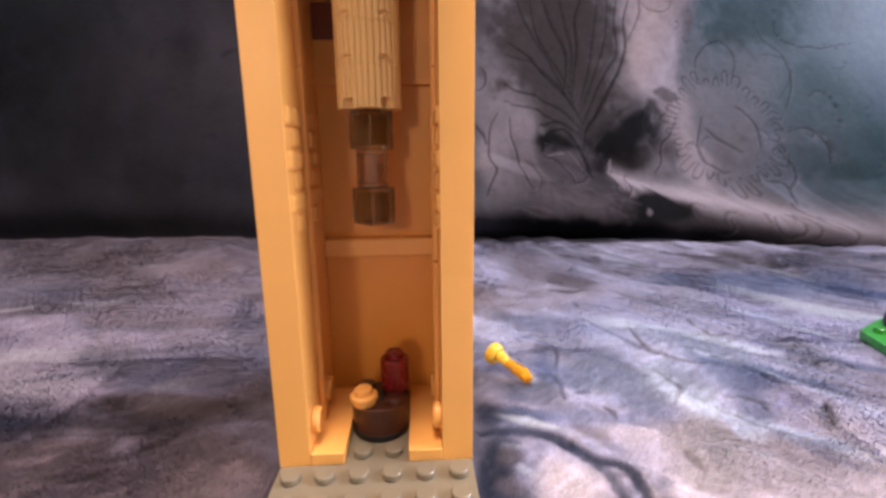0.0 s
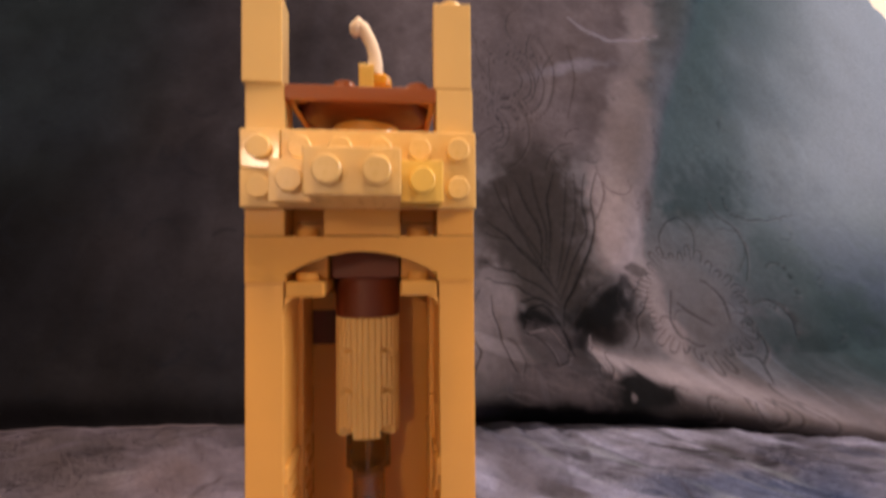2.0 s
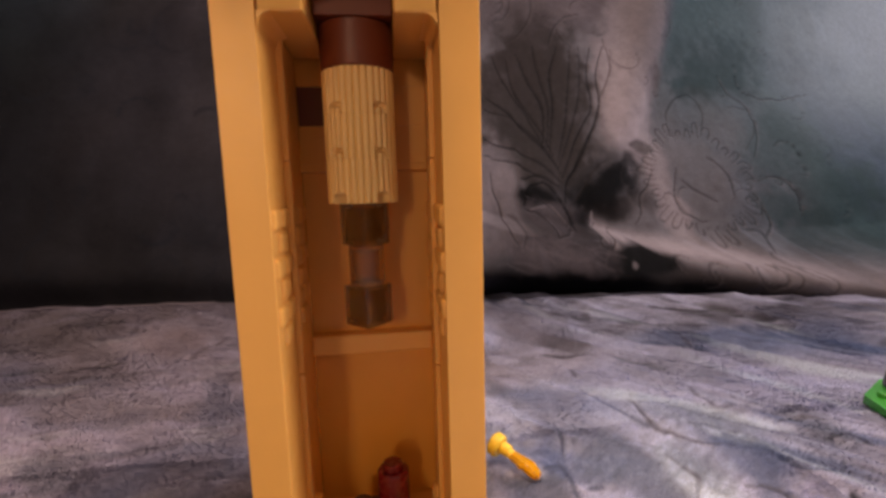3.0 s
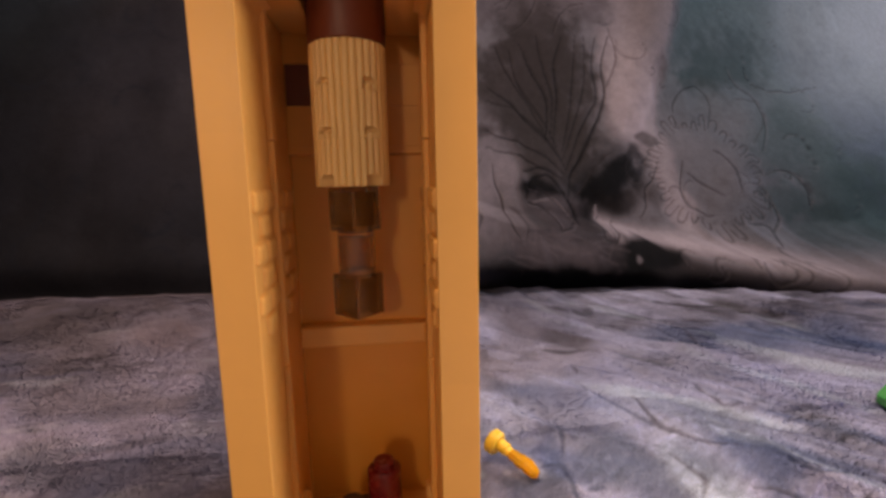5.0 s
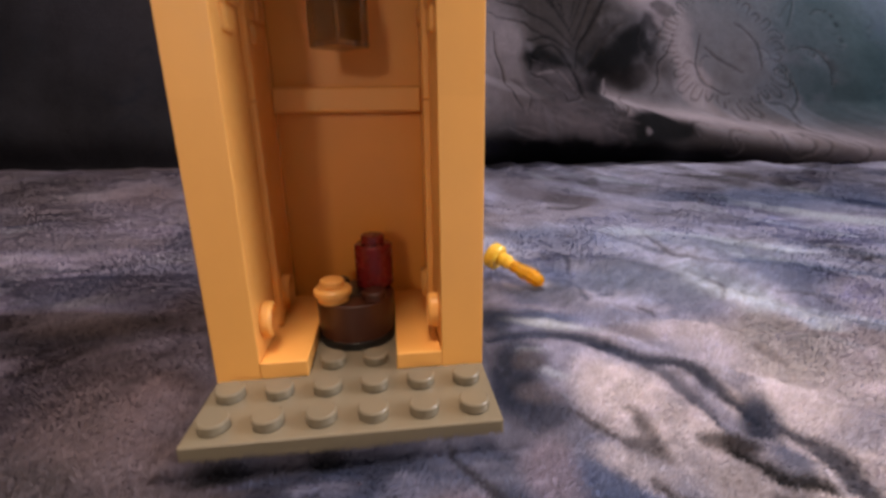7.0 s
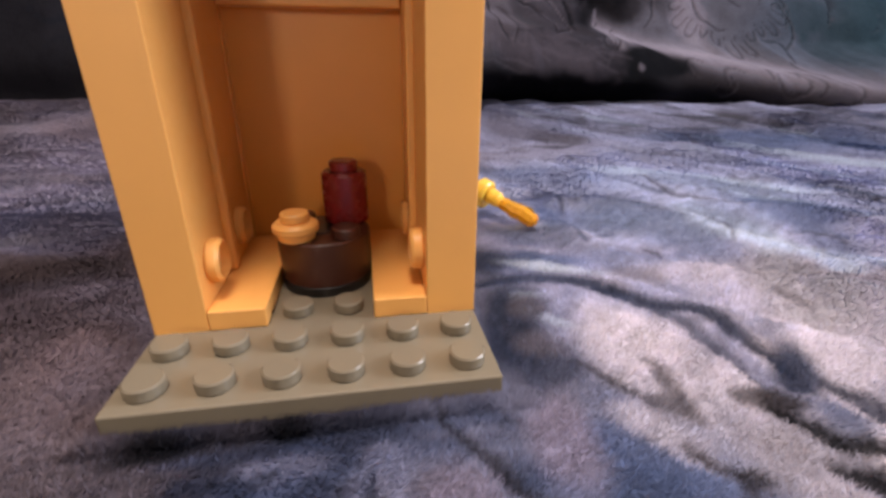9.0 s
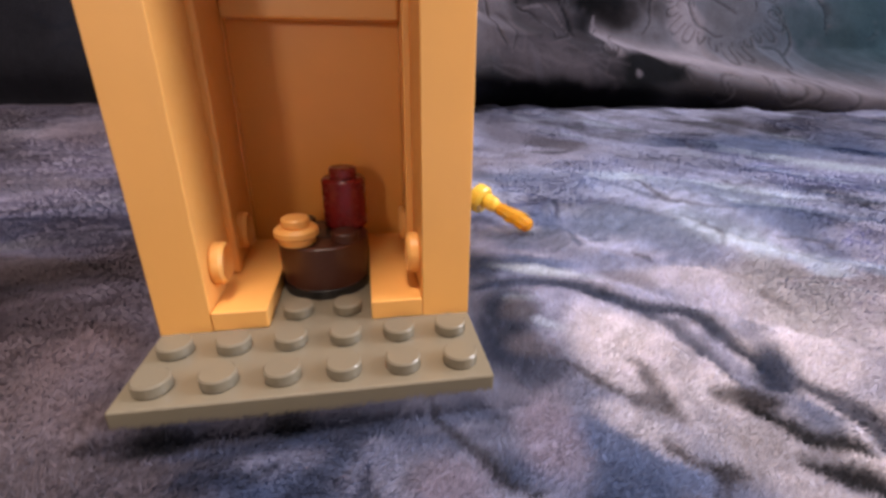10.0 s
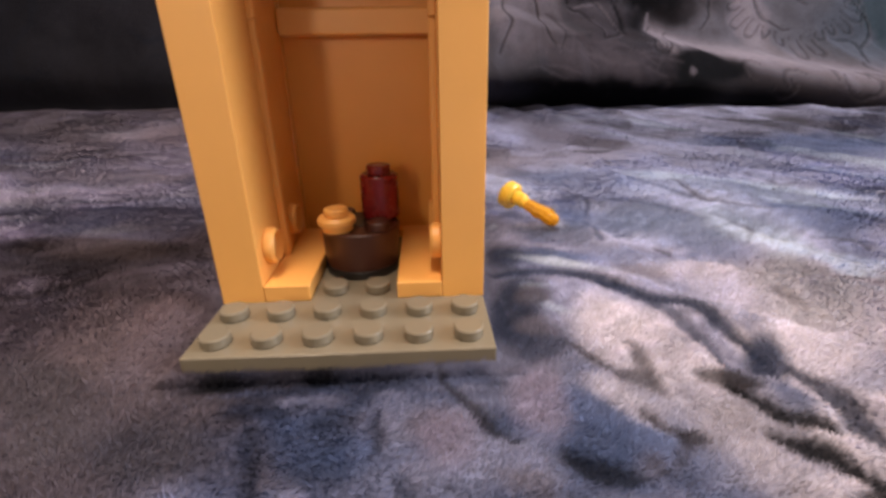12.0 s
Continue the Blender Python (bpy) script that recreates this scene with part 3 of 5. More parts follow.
line([(44.9, -15.2), (45.5, -17.4), (44.7, -21.8), (45, -24.5)], 1.3, MAUVE * 0.45, 0.7, deep=0.4)
line([(40.5, -30.2), (40.9, -31.7), (41.7, -33.6), (43.6, -34.6)], 0.95, MAUVE * 0.3, 0.9, deep=0.6)
line([(43, -36.1), (44.1, -35.7), (45.3, -35.3)], 1.3, DUSK, 0.85, deep=0.5)
line([(43.5, -36.5), (41.7, -37.9), (40.2, -39.5)], 0.8, MAUVE * 0.6, 0.5, deep=0.4)
line([(29.1, -36.7), (31.8, -39.1), (35.4, -40.2)], 2.0, INK, 0.8, deep=0.5)
line([(14.2, -17.2), (16.6, -23.9), (19.8, -30.5), (21.5, -33.3), (24.1, -34.9)], 0.9, DUSK * 0.8, 0.75, deep=0.6)
line([(6.7, -28.7), (6.8, -32.2), (6.9, -35.5)], 0.9, DEEP * 0.8, 0.7, deep=0.5)
line([(-12.6, -28.2), (-11, -26.9), (-5.6, -27.7), (-2.9, -26.6)], 1.1, DEEP * 0.7, 0.6, deep=0.4)
line([(-9.4, -30.1), (-7.5, -34.7), (-5.8, -39.9)], 1.4, DEEP * 0.7, 0.75, deep=0.5)
line([(9.7, -38.8), (10.4, -40.2), (11.5, -41.6)], 1.0, DEEP, 0.6, deep=0.4)
line([(78.3, -1), (78.8, -4.2), (79.4, -8.2)], 1.2, MAUVE * 0.9, 0.5, deep=0.5)
line([(84.6, 91), (90.9, 71.9), (97.2, 59.4)], 1.0, SLATE * 0.8, 0.55, deep=0.4)
line([(100, 78.2), (98.4, 61.7), (102, 53.4), (108, 45.5), (117, 40.9)], 1.2, MAUVE * 0.6, 0.6, deep=0.6)
line([(131, 84.9), (130, 76.2), (130, 65.9), (144, 68.2)], 1.0, MAUVE * 0.6, 0.6, deep=0.6)
line([(127, 39.5), (125, 31), (130, 25.4), (140, 27.2)], 1.2, SLATE * 0.7, 0.65, deep=0.7)
line([(107, 25.2), (113, 23.6), (115, 19.9), (114, 16)], 1.1, MAUVE * 0.6, 0.6, deep=0.6)
line([(131, 14.7), (129, 12.1), (127, 7.8)], 1.4, INK, 0.7, deep=0.8)
line([(92.3, 41.8), (94.3, 33.7), (95.4, 29.6), (87.5, 19.3)], 0.9, MAUVE * 0.8, 0.55, deep=0.5)
line([(67.3, 22.6), (68.3, 20.1), (68.4, 16.3)], 1.1, DUSK, 0.6, deep=0.5)
line([(64.6, 69.4), (62.5, 56.6), (60, 48.8)], 0.8, SLATE * 0.6, 0.55, deep=0.4)
line([(51.2, 42.4), (58, 43.6), (55.9, 25.9)], 1.2, SLATE * 0.5, 0.6, deep=0.4)
line([(61.9, 31.8), (66, 31.6)], 1.2, SLATE * 0.5, 0.6, deep=0.4)
line([(168, 194), (190, 183), (216, 174)], 2.2, DUSK, 0.75, deep=0.5)
line([(205, 151), (215, 131), (227, 119), (243, 106)], 1.4, SLATE * 0.8, 0.7, deep=0.5)
line([(144, 53.3), (156, 56.6), (166, 53.4)], 1.3, MAUVE, 0.5, deep=0.5)
line([(151, 41), (162, 43.7), (160, 35.5)], 1.6, DUSK, 0.6, deep=0.5)
line([(166, 148), (164, 131), (156, 115)], 0.9, MAUVE, 0.5, deep=0.5)
line([(80.6, 130), (91.1, 123), (103, 124)], 1.6, MAUVE * 0.4, 0.7, deep=0.4)
line([(87.5, 111), (87, 103)], 1.2, MAUVE * 0.6, 0.5, deep=0.4)
line([(-142, 204), (-128, 211), (-114, 222)], 1.6, DUSK * 1.2, 0.75, deep=0.6)
line([(-101, 151), (-97.2, 161), (-90.8, 169)], 1.8, MAUVE * 0.5, 0.8, deep=0.6)
line([(-162, 138), (-145, 138), (-127, 138), (-108, 142)], 2.2, DUSK * 1.2, 0.75, deep=0.6)
line([(-239, 209), (-225, 212), (-206, 215)], 2.0, DUSK, 0.7, deep=0.5)
line([(-129, 89.8), (-121, 84.1)], 1.6, DUSK, 0.7, deep=0.4)
line([(-56.3, 51.8), (-51.8, 57.1), (-47.6, 60.1)], 1.4, DEEP, 0.6, deep=0.4)
# seat tones by place: paler right front, darker left rear, bluer right
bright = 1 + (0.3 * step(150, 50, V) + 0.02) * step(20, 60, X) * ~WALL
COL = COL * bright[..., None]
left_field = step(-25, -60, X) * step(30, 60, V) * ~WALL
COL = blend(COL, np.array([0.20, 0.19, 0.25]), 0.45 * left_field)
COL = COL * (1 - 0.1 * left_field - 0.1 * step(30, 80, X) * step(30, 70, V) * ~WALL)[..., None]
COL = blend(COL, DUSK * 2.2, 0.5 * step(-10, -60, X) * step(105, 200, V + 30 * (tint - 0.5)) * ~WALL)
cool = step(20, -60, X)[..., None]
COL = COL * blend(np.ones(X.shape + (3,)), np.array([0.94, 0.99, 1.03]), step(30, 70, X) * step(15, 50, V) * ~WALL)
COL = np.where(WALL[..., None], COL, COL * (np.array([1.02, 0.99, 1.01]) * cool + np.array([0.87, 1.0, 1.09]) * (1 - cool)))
# backrest
SMOKE_GREY, SMOKE_BLUE = np.array([0.088, 0.08, 0.098]), np.array([0.054, 0.06, 0.08])
# fleece paled to imitate daylight from the window
WINDOW_BLUE = np.array([0.17, 0.20, 0.255])
fine = clouds(X / 15, V / 15, 231, 4)
low = step(240, 190, up)
WALLCOL = blend(np.broadcast_to(SMOKE_GREY, X.shape + (3,)), SMOKE_BLUE, step(225, 300, X + 40 * (tint - 0.5)))
WALLCOL = blend(WALLCOL, TEAL * 0.8, step(300, 400, X + 60 * (tint - 0.5)))
WALLCOL = blend(WALLCOL, MAUVE * 0.7, step(195, 260, up + 40 * (tint - 0.5)) * step(250, 190, X - 0.4 * (up - 200)))
WALLCOL = WALLCOL * (0.72 + 0.56 * fine)[..., None]
COL = np.where(WALL[..., None], WALLCOL, COL)


def cloud_patch(cx, z, rx, rz, colour, k, turn=0.0, ragged=0.6, core=0.45):
    """A smoky patch of the backrest's print with an uneven rim."""
    global COL
    c, s = math.cos(radians(turn)), math.sin(radians(turn))
    dx, dz = X - cx + 16 * (clouds(X / 22, up / 22, 241, 3) - 0.5), up - z + 16 * (clouds(X / 22, up / 22, 247, 3) - 0.5)
    d = np.hypot((c * dx + s * dz) / rx, (c * dz - s * dx) / rz) + ragged * (clouds(X / 9, up / 9, 251, 3) - 0.5)
    COL = blend(COL, colour, k * step(1.25, core, d) * WALL)


cloud_patch(82, 92, 30, 58, PINK * 0.36, 0.8)
cloud_patch(76, 70, 18, 24, PINK * 0.55, 0.7)
cloud_patch(92, 54, 26, 13, PINK * 0.5, 0.7, -20)
cloud_patch(128, 42, 44, 13, MAUVE * 0.6, 0.8, -10)
cloud_patch(120, 160, 58, 52, DUSK * 1.5, 0.95, 10)
cloud_patch(136, 205, 40, 50, DUSK * 1.3, 0.8, 10)
cloud_patch(132, 112, 34, 40, DUSK * 1.4, 0.9, -25)
cloud_patch(66, 180, 22, 26, DUSK * 1.2, 0.7)
cloud_patch(150, 82, 52, 16, INK * 1.5, 0.8, -6, 0.5, 0.0)
cloud_patch(176, 94, 44, 26, INK * 1.6, 0.95, 34, 0.9, 0.0)
cloud_patch(160, 80, 24, 14, INK * 1.6, 0.8, 10, 0.6, 0.0)
cloud_patch(166, 68, 28, 18, DUSK * 0.8, 0.85, 10, 0.6, 0.1)
cloud_patch(115, 78, 20, 9, INK, 0.85, -30, 0.6, 0.05)
cloud_patch(118, 64, 18, 6, MAUVE * 0.8, 0.5, -25, 0.5, 0.1)
cloud_patch(202, 74, 22, 20, DUSK * 1.4, 0.75, 0, 0.7, 0.0)
cloud_patch(204, 160, 26, 62, PINK * 0.7, 0.85, -4, 0.3)
cloud_patch(218, 106, 18, 32, PINK * 0.62, 0.65, 12, 0.5)
cloud_patch(228, 70, 14, 30, PINK * 0.6, 0.6)
cloud_patch(280, 168, 24, 8, DUSK * 1.2, 0.8, 8)
cloud_patch(300, 140, 34, 24, SMOKE_GREY, 0.5)
cloud_patch(262, 96, 40, 34, SMOKE_GREY * 1.1, 0.45)
cloud_patch(330, 190, 60, 14, TEAL * 0.6, 0.7, -8)
cloud_patch(375, 133, 34, 20, TEAL * 0.5, 0.7)
cloud_patch(318, 70, 24, 16, TEAL * 0.7, 0.6)
cloud_patch(350, 60, 40, 10, TEAL * 0.6, 0.5)
cloud_patch(460, 250, 80, 200, SLATE, 0.5)
cloud_patch(150, 300, 44, 60, MAUVE * 0.9, 0.6)
for cx, cz in ((214, 205), (232, 245), (258, 300), (288, 365), (312, 420)):
    cloud_patch(cx - 6, cz, 20, 46, PINK * 0.4, 0.65, -22, 0.25)
cloud_patch(130, 150, 76.4, 47.3, np.array([0.028, 0.024, 0.026]), 0.8, 75, 0.9, 0.4)
cloud_patch(88, 87.9, 32.5, 16.5, PINK * 0.42, 0.7, 70, 0.9, 0.4)
cloud_patch(87.5, 60.1, 19.1, 14.8, PINK * 0.5, 0.6, 62, 0.9, 0.4)
cloud_patch(120, 80.6, 16.4, 8.7, INK * 1.4, 0.92, 160, 0.9, 0.4)
cloud_patch(147, 59.6, 14, 4.8, INK * 1.6, 0.85, 165, 0.9, 0.4)
cloud_patch(166, 80.3, 39, 12.2, INK * 1.3, 0.85, -139, 0.9, 0.4)
cloud_patch(187, 95.2, 25, 11.1, INK * 2.0, 0.7, -151, 0.9, 0.4)
cloud_patch(178, 69.8, 24, 11.7, DUSK * 0.8, 0.7, -178, 0.9, 0.4)
cloud_patch(176, 85.8, 40.5, 15.1, INK * 1.4, 0.75, -155, 0.9, 0.4)
cloud_patch(128, 62.1, 22.6, 12.6, MAUVE * 0.85, 0.7, 169, 0.9, 0.4)
cloud_patch(209, 163, 50.4, 16.5, PINK * 0.62, 0.75, 81, 0.9, 0.4)
cloud_patch(214, 102, 14.1, 11.3, PINK * 0.5, 0.6, 92, 0.9, 0.4)
cloud_patch(222, 72.8, 23.6, 6.6, PINK * 0.45, 0.5, 72, 0.9, 0.4)
cloud_patch(210, 118, 12.5, 4.9, DUSK * 1.2, 0.7, -177, 0.9, 0.4)
cloud_patch(286, 177, 31.4, 7.9, TEAL * 0.45, 0.75, -179, 0.9, 0.4)
cloud_patch(255, 90.4, 28.3, 20.7, np.array([0.075, 0.075, 0.095]), 0.5, -163, 0.9, 0.4)
cloud_patch(353, 124, 60.2, 31.8, TEAL * 0.75, 0.6, -155, 0.9, 0.4)
cloud_patch(367, 65.9, 73.6, 19.1, TEAL * 0.6, 0.6, -155, 0.9, 0.4)
# right of the ridge the teal pales, painting in light from the window
side = step(0, 20, X - ridge_x) * step(70, 250, up) * WALL
COL = blend(COL, TEAL * 1.15, 0.85 * side)
COL = blend(COL, WINDOW_BLUE, 0.95 * side * step(10, 330, X - ridge_x + 70 * (tint - 0.5)))
cloud_patch(196, 335, 60, 9, LILAC * 0.45, 0.6, 14)
# left side: dark print, with its weak lighting also mixed into the colour
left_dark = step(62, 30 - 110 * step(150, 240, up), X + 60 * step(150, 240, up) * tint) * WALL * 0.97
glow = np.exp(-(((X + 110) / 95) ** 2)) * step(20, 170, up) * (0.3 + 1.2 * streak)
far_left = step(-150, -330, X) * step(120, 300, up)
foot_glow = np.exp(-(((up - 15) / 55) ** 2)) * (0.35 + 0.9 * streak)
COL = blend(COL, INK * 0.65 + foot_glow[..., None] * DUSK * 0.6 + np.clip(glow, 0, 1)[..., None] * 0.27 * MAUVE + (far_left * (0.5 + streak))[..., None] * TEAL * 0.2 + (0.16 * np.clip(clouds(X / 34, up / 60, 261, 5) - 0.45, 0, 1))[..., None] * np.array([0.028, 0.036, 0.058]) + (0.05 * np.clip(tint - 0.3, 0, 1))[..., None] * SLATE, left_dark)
# hem: bright lit edge and dark shade under the roll, painted into the colour
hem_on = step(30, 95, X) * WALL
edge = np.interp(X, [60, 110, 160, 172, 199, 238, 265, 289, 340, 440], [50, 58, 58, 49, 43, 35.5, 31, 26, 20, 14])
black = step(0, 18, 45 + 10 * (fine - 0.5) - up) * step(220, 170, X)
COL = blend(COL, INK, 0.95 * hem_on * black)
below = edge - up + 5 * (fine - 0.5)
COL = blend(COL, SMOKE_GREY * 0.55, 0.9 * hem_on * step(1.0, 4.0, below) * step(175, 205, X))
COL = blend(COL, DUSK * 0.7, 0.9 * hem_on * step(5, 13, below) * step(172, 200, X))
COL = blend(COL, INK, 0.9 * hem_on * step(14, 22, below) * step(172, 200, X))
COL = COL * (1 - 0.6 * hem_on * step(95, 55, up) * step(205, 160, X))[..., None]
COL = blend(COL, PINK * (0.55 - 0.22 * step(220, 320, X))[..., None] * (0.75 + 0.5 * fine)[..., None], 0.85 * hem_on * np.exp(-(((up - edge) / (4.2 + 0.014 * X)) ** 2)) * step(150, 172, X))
cloud_patch(162, 50, 4, 8, PINK * 0.5, 0.6, 20)
cloud_patch(116, 44.9, 26.5, 8.1, MAUVE * 0.8, 0.6, 172, 0.9, 0.4)
cloud_patch(241, 180, 14.5, 7.2, DUSK * 1.5, 0.7, 76, 0.9, 0.4)
cloud_patch(176, 35, 22.7, 8.9, INK * 1.2, 0.98, -173, 0.3, 0.75)
cloud_patch(119, 39.9, 38, 12.2, MAUVE * 0.45, 0.75, 176, 0.9, 0.4)
cloud_patch(171, 32, 3.2, 2, PINK * 0.5, 0.4, 52, 0.9, 0.4)
cloud_patch(242, 236, 100, 22.9, PINK * 0.36, 0.6, 74, 0.9, 0.4)
cloud_patch(319, 193, 71.2, 37.4, TEAL * 0.55, 0.5, -160, 0.9, 0.4)
cloud_patch(259, 354, 44.7, 28.2, MAUVE * 0.6, 0.5, -165, 0.9, 0.4)
cloud_patch(138, 330, 66.8, 37.3, MAUVE * 0.55, 0.6, 77, 0.9, 0.4)
cloud_patch(121, 181, 45.6, 38.5, DUSK * 1.3, 0.5, -139, 0.9, 0.4)
draw = random.Random(4)


def drawn(points, k=0.6, width=0.8):
    """An embossed line of the backrest's print, with a pale lip beside it."""
    pts = [(x, up_wall(z)) for x, z in points]
    line([(x + 1.7, v - 0.9) for x, v in pts], width, PINK * 0.35, (0.3 if width < 1 else 0.1) * k, deep=0.0)
    line(pts, width, INK, k, deep=0.7)


for a0, reach, tone in ((150, 16, 0.9), (128, 15, 0.7), (100, 13, 0.9), (172, 22, 0.6), (200, 18, 0.5)):
    a = radians(a0)
    line([(163 + q * reach * math.cos(a + 0.3 * q), up_wall(44 + q * reach * math.sin(a + 0.3 * q))) for q in (0, 0.3, 0.6, 1.0)], 1.2, PINK * tone * 0.35, 0.2, deep=-0.2)
for k in range(16):
    x0, z0, reach = 75 + 5 * k, 33 + 20 * lattice(k, 3, 5), 10 + 14 * lattice(k, 7, 9)
    line([(x0 + reach * q, up_wall(z0 + 7 * q * (1 - q) - 6 * q)) for q in (0, 0.3, 0.6, 1.0)], 1.2, (PINK * 0.2, DUSK, MAUVE * 0.7)[k % 3], 0.25, deep=0.2)
for x0 in (82, 90, 97):
    line([(x0 - 4, up_wall(82)), (x0 + 2, up_wall(66)), (x0 + 6, up_wall(52)), (x0 + 4, up_wall(42))], 1.6, PINK * 0.25, 0.2, deep=-0.2)


FLOWER = (258, 86)
for k in range(30):
    a = 2 * math.pi * k / 30
    r1 = 47 + 4 * math.sin(7 * a)
    drawn([(FLOWER[0] + r * math.cos(a + b), FLOWER[1] + 0.95 * r * math.sin(a + b)) for r, b in ((38, -0.03), (r1, -0.02), (r1 + 2, 0.04), (r1 - 1, 0.09), (40, 0.1))], 0.45)
# the leaf, the flower's rings and the curls round them
line([(139, 291), (145, 312), (164, 340), (182, 380), (186, 413), (198, 441)], 1.1, INK, 0.7, deep=0.6)
line([(141, 313), (156, 346), (175, 377), (177, 410), (186, 442)], 1.0, INK, 0.6, deep=0.6)
line([(134, 338), (142, 376), (144, 411), (155, 441)], 1.0, INK, 0.6, deep=0.6)
line([(128, 340), (133, 374), (124, 404), (118, 433)], 1.0, INK, 0.6, deep=0.6)
line([(139, 320), (124, 346), (102, 372), (86.4, 387)], 1.0, INK, 0.6, deep=0.6)
line([(139, 309), (121, 330), (96, 341), (81.6, 346)], 1.0, INK, 0.6, deep=0.6)
line([(140, 316), (131, 338), (112, 363), (84.2, 375)], 0.9, INK, 0.5, deep=0.6)
line([(136, 306), (115, 321), (94.6, 329), (79.3, 332)], 0.9, INK, 0.5, deep=0.6)
line([(132, 341), (138, 376), (134, 408), (133, 440)], 0.9, INK, 0.5, deep=0.6)
line([(140, 328), (150, 362), (158, 398), (167, 440)], 0.9, INK, 0.5, deep=0.6)
line([(140, 323), (154, 357), (167, 391), (175, 441)], 0.9, INK, 0.5, deep=0.6)
line([(130, 339), (118, 373), (103, 401), (96.9, 430)], 0.9, INK, 0.5, deep=0.6)
line([(142, 307), (158, 334), (176, 361)], 0.9, INK, 0.5, deep=0.6)
line([(136, 333), (126, 362), (111, 394), (108, 425)], 0.9, INK, 0.5, deep=0.6)
line([(106, 313), (120, 318), (136, 306)], 1.0, INK, 0.6, deep=0.6)
line([(141, 288), (164, 315), (177, 329)], 1.0, DUSK, 0.6, deep=0.6)
line([(138, 288), (141, 276), (141, 270)], 1.4, INK, 0.8, deep=0.6)
line([(240, 317), (233, 295), (239, 277), (255, 273)], 1.0, INK, 0.55, deep=0.6)
line([(271, 327), (283, 313), (282, 290)], 1.0, INK, 0.55, deep=0.6)
line([(242, 307), (252, 301), (267, 288)], 0.9, INK, 0.55, deep=0.6)
line([(244, 348), (246, 373), (259, 388), (280, 389), (286, 376), (279, 358)], 0.9, INK, 0.5, deep=0.6)
line([(313, 382), (341, 377), (335, 357), (313, 336)], 0.9, DUSK, 0.4, deep=0.5)
line([(306, 306), (331, 310), (344, 296), (337, 274)], 0.9, DUSK, 0.4, deep=0.5)
line([(279, 264), (294, 262), (281, 247)], 1.0, INK, 0.5, deep=0.5)
line([(106, 290), (111, 307), (124, 311), (133, 299), (138, 285)], 1.2, INK, 0.7, deep=0.6)
line([(111, 290), (125, 291), (136, 276)], 1.4, PINK * 0.35, 0.5, deep=-0.2)
line([(159, 284), (157, 271), (158, 263)], 1.5, PINK * 0.5, 0.5, deep=-0.2)
line([(92.1, 285), (99.6, 276), (95, 261)], 1.0, DUSK, 0.5, deep=0.4)
line([(164, 626), (175, 582), (163, 531), (135, 510)], 1.6, PINK * 0.3, 0.35, deep=-0.2)
line([(171, 628), (180, 583), (167, 527), (142, 503)], 1.0, DUSK, 0.5, deep=0.5)
line([(202, 619), (200, 564), (183, 510)], 1.0, DUSK, 0.45, deep=0.5)
line([(213, 670), (234, 641), (269, 632), (320, 644)], 2.6, LILAC * 0.5, 0.6, deep=-0.3)
line([(199, 450), (200, 417), (183, 386)], 1.0, DUSK, 0.5, deep=0.5)
for points in (
    [(62, 137), (66, 132), (65, 123), (58, 118)],
    [(74, 100), (67, 89), (65, 67), (67, 60), (62, 50), (59, 43)],
    [(83, 94), (83, 81), (87, 69), (88, 54), (92, 46)],
    [(105, 67), (114, 67), (122, 60), (122, 51), (139, 52)],
    [(105, 80), (117, 77), (128, 67), (139, 52)],
    [(218, 95), (211, 81), (203, 74), (200, 61), (193, 54)],
):
    drawn(points, 0.6)
for points in (
    [(318, 184), (322, 165), (337, 154), (337, 130), (318, 104)],
    [(344, 196), (339, 173), (356, 163), (392, 163), (428, 169)],
    [(348, 115), (360, 120), (368, 115), (368, 105)],
    [(314, 88), (334, 86), (340, 72), (337, 59)],
    [(298, 70), (306, 56), (304, 46), (294, 42)],
    [(160, 57), (152, 47), (158, 41), (163, 45), (170, 52)],
):
    drawn(points, 0.6)
for k in range(30):
    x, z, r = draw.uniform(190, 400), draw.uniform(40, 330), draw.uniform(5, 17)
    a0, span = draw.uniform(0, 6.3), draw.uniform(1.5, 4.2)
    drawn([(x + (r - 0.9 * q) * math.cos(a0 + span * q / 6), z + (r - 0.9 * q) * math.sin(a0 + span * q / 6)) for q in range(7)], draw.uniform(0.2, 0.45))
for k in range(9):
    x, z = draw.uniform(200, 290), draw.uniform(18, 32)
    r, a0 = draw.uniform(3, 7), draw.uniform(0, 6.3)
    drawn([(x + r * math.cos(a0 + 0.6 * q), z + 0.8 * r * math.sin(a0 + 0.6 * q)) for q in range(7)], 0.4)
for k in range(22):
    x, z = draw.uniform(62, 200), draw.uniform(190, 380)
    a0, reach, bend = radians(draw.uniform(20, 160)), draw.uniform(20, 60), draw.uniform(-1.2, 1.2)
    drawn([(x + reach * q * math.cos(a0 + bend * q), z + reach * q * math.sin(a0 + bend * q)) for q in (0, 0.25, 0.5, 0.75, 1)], draw.uniform(0.25, 0.5))
for r in (22, 32, 36, 46):
    drawn([(120 + r * math.cos(a), 315 + 1.1 * r * math.sin(a)) for a in np.linspace(-2.6, 1.9, 12)], 0.5)
for r in (24, 30, 50):
    drawn([(90 + r * math.cos(a), 255 + r * math.sin(a)) for a in np.linspace(-1.2, 1.2, 8)], 0.35)
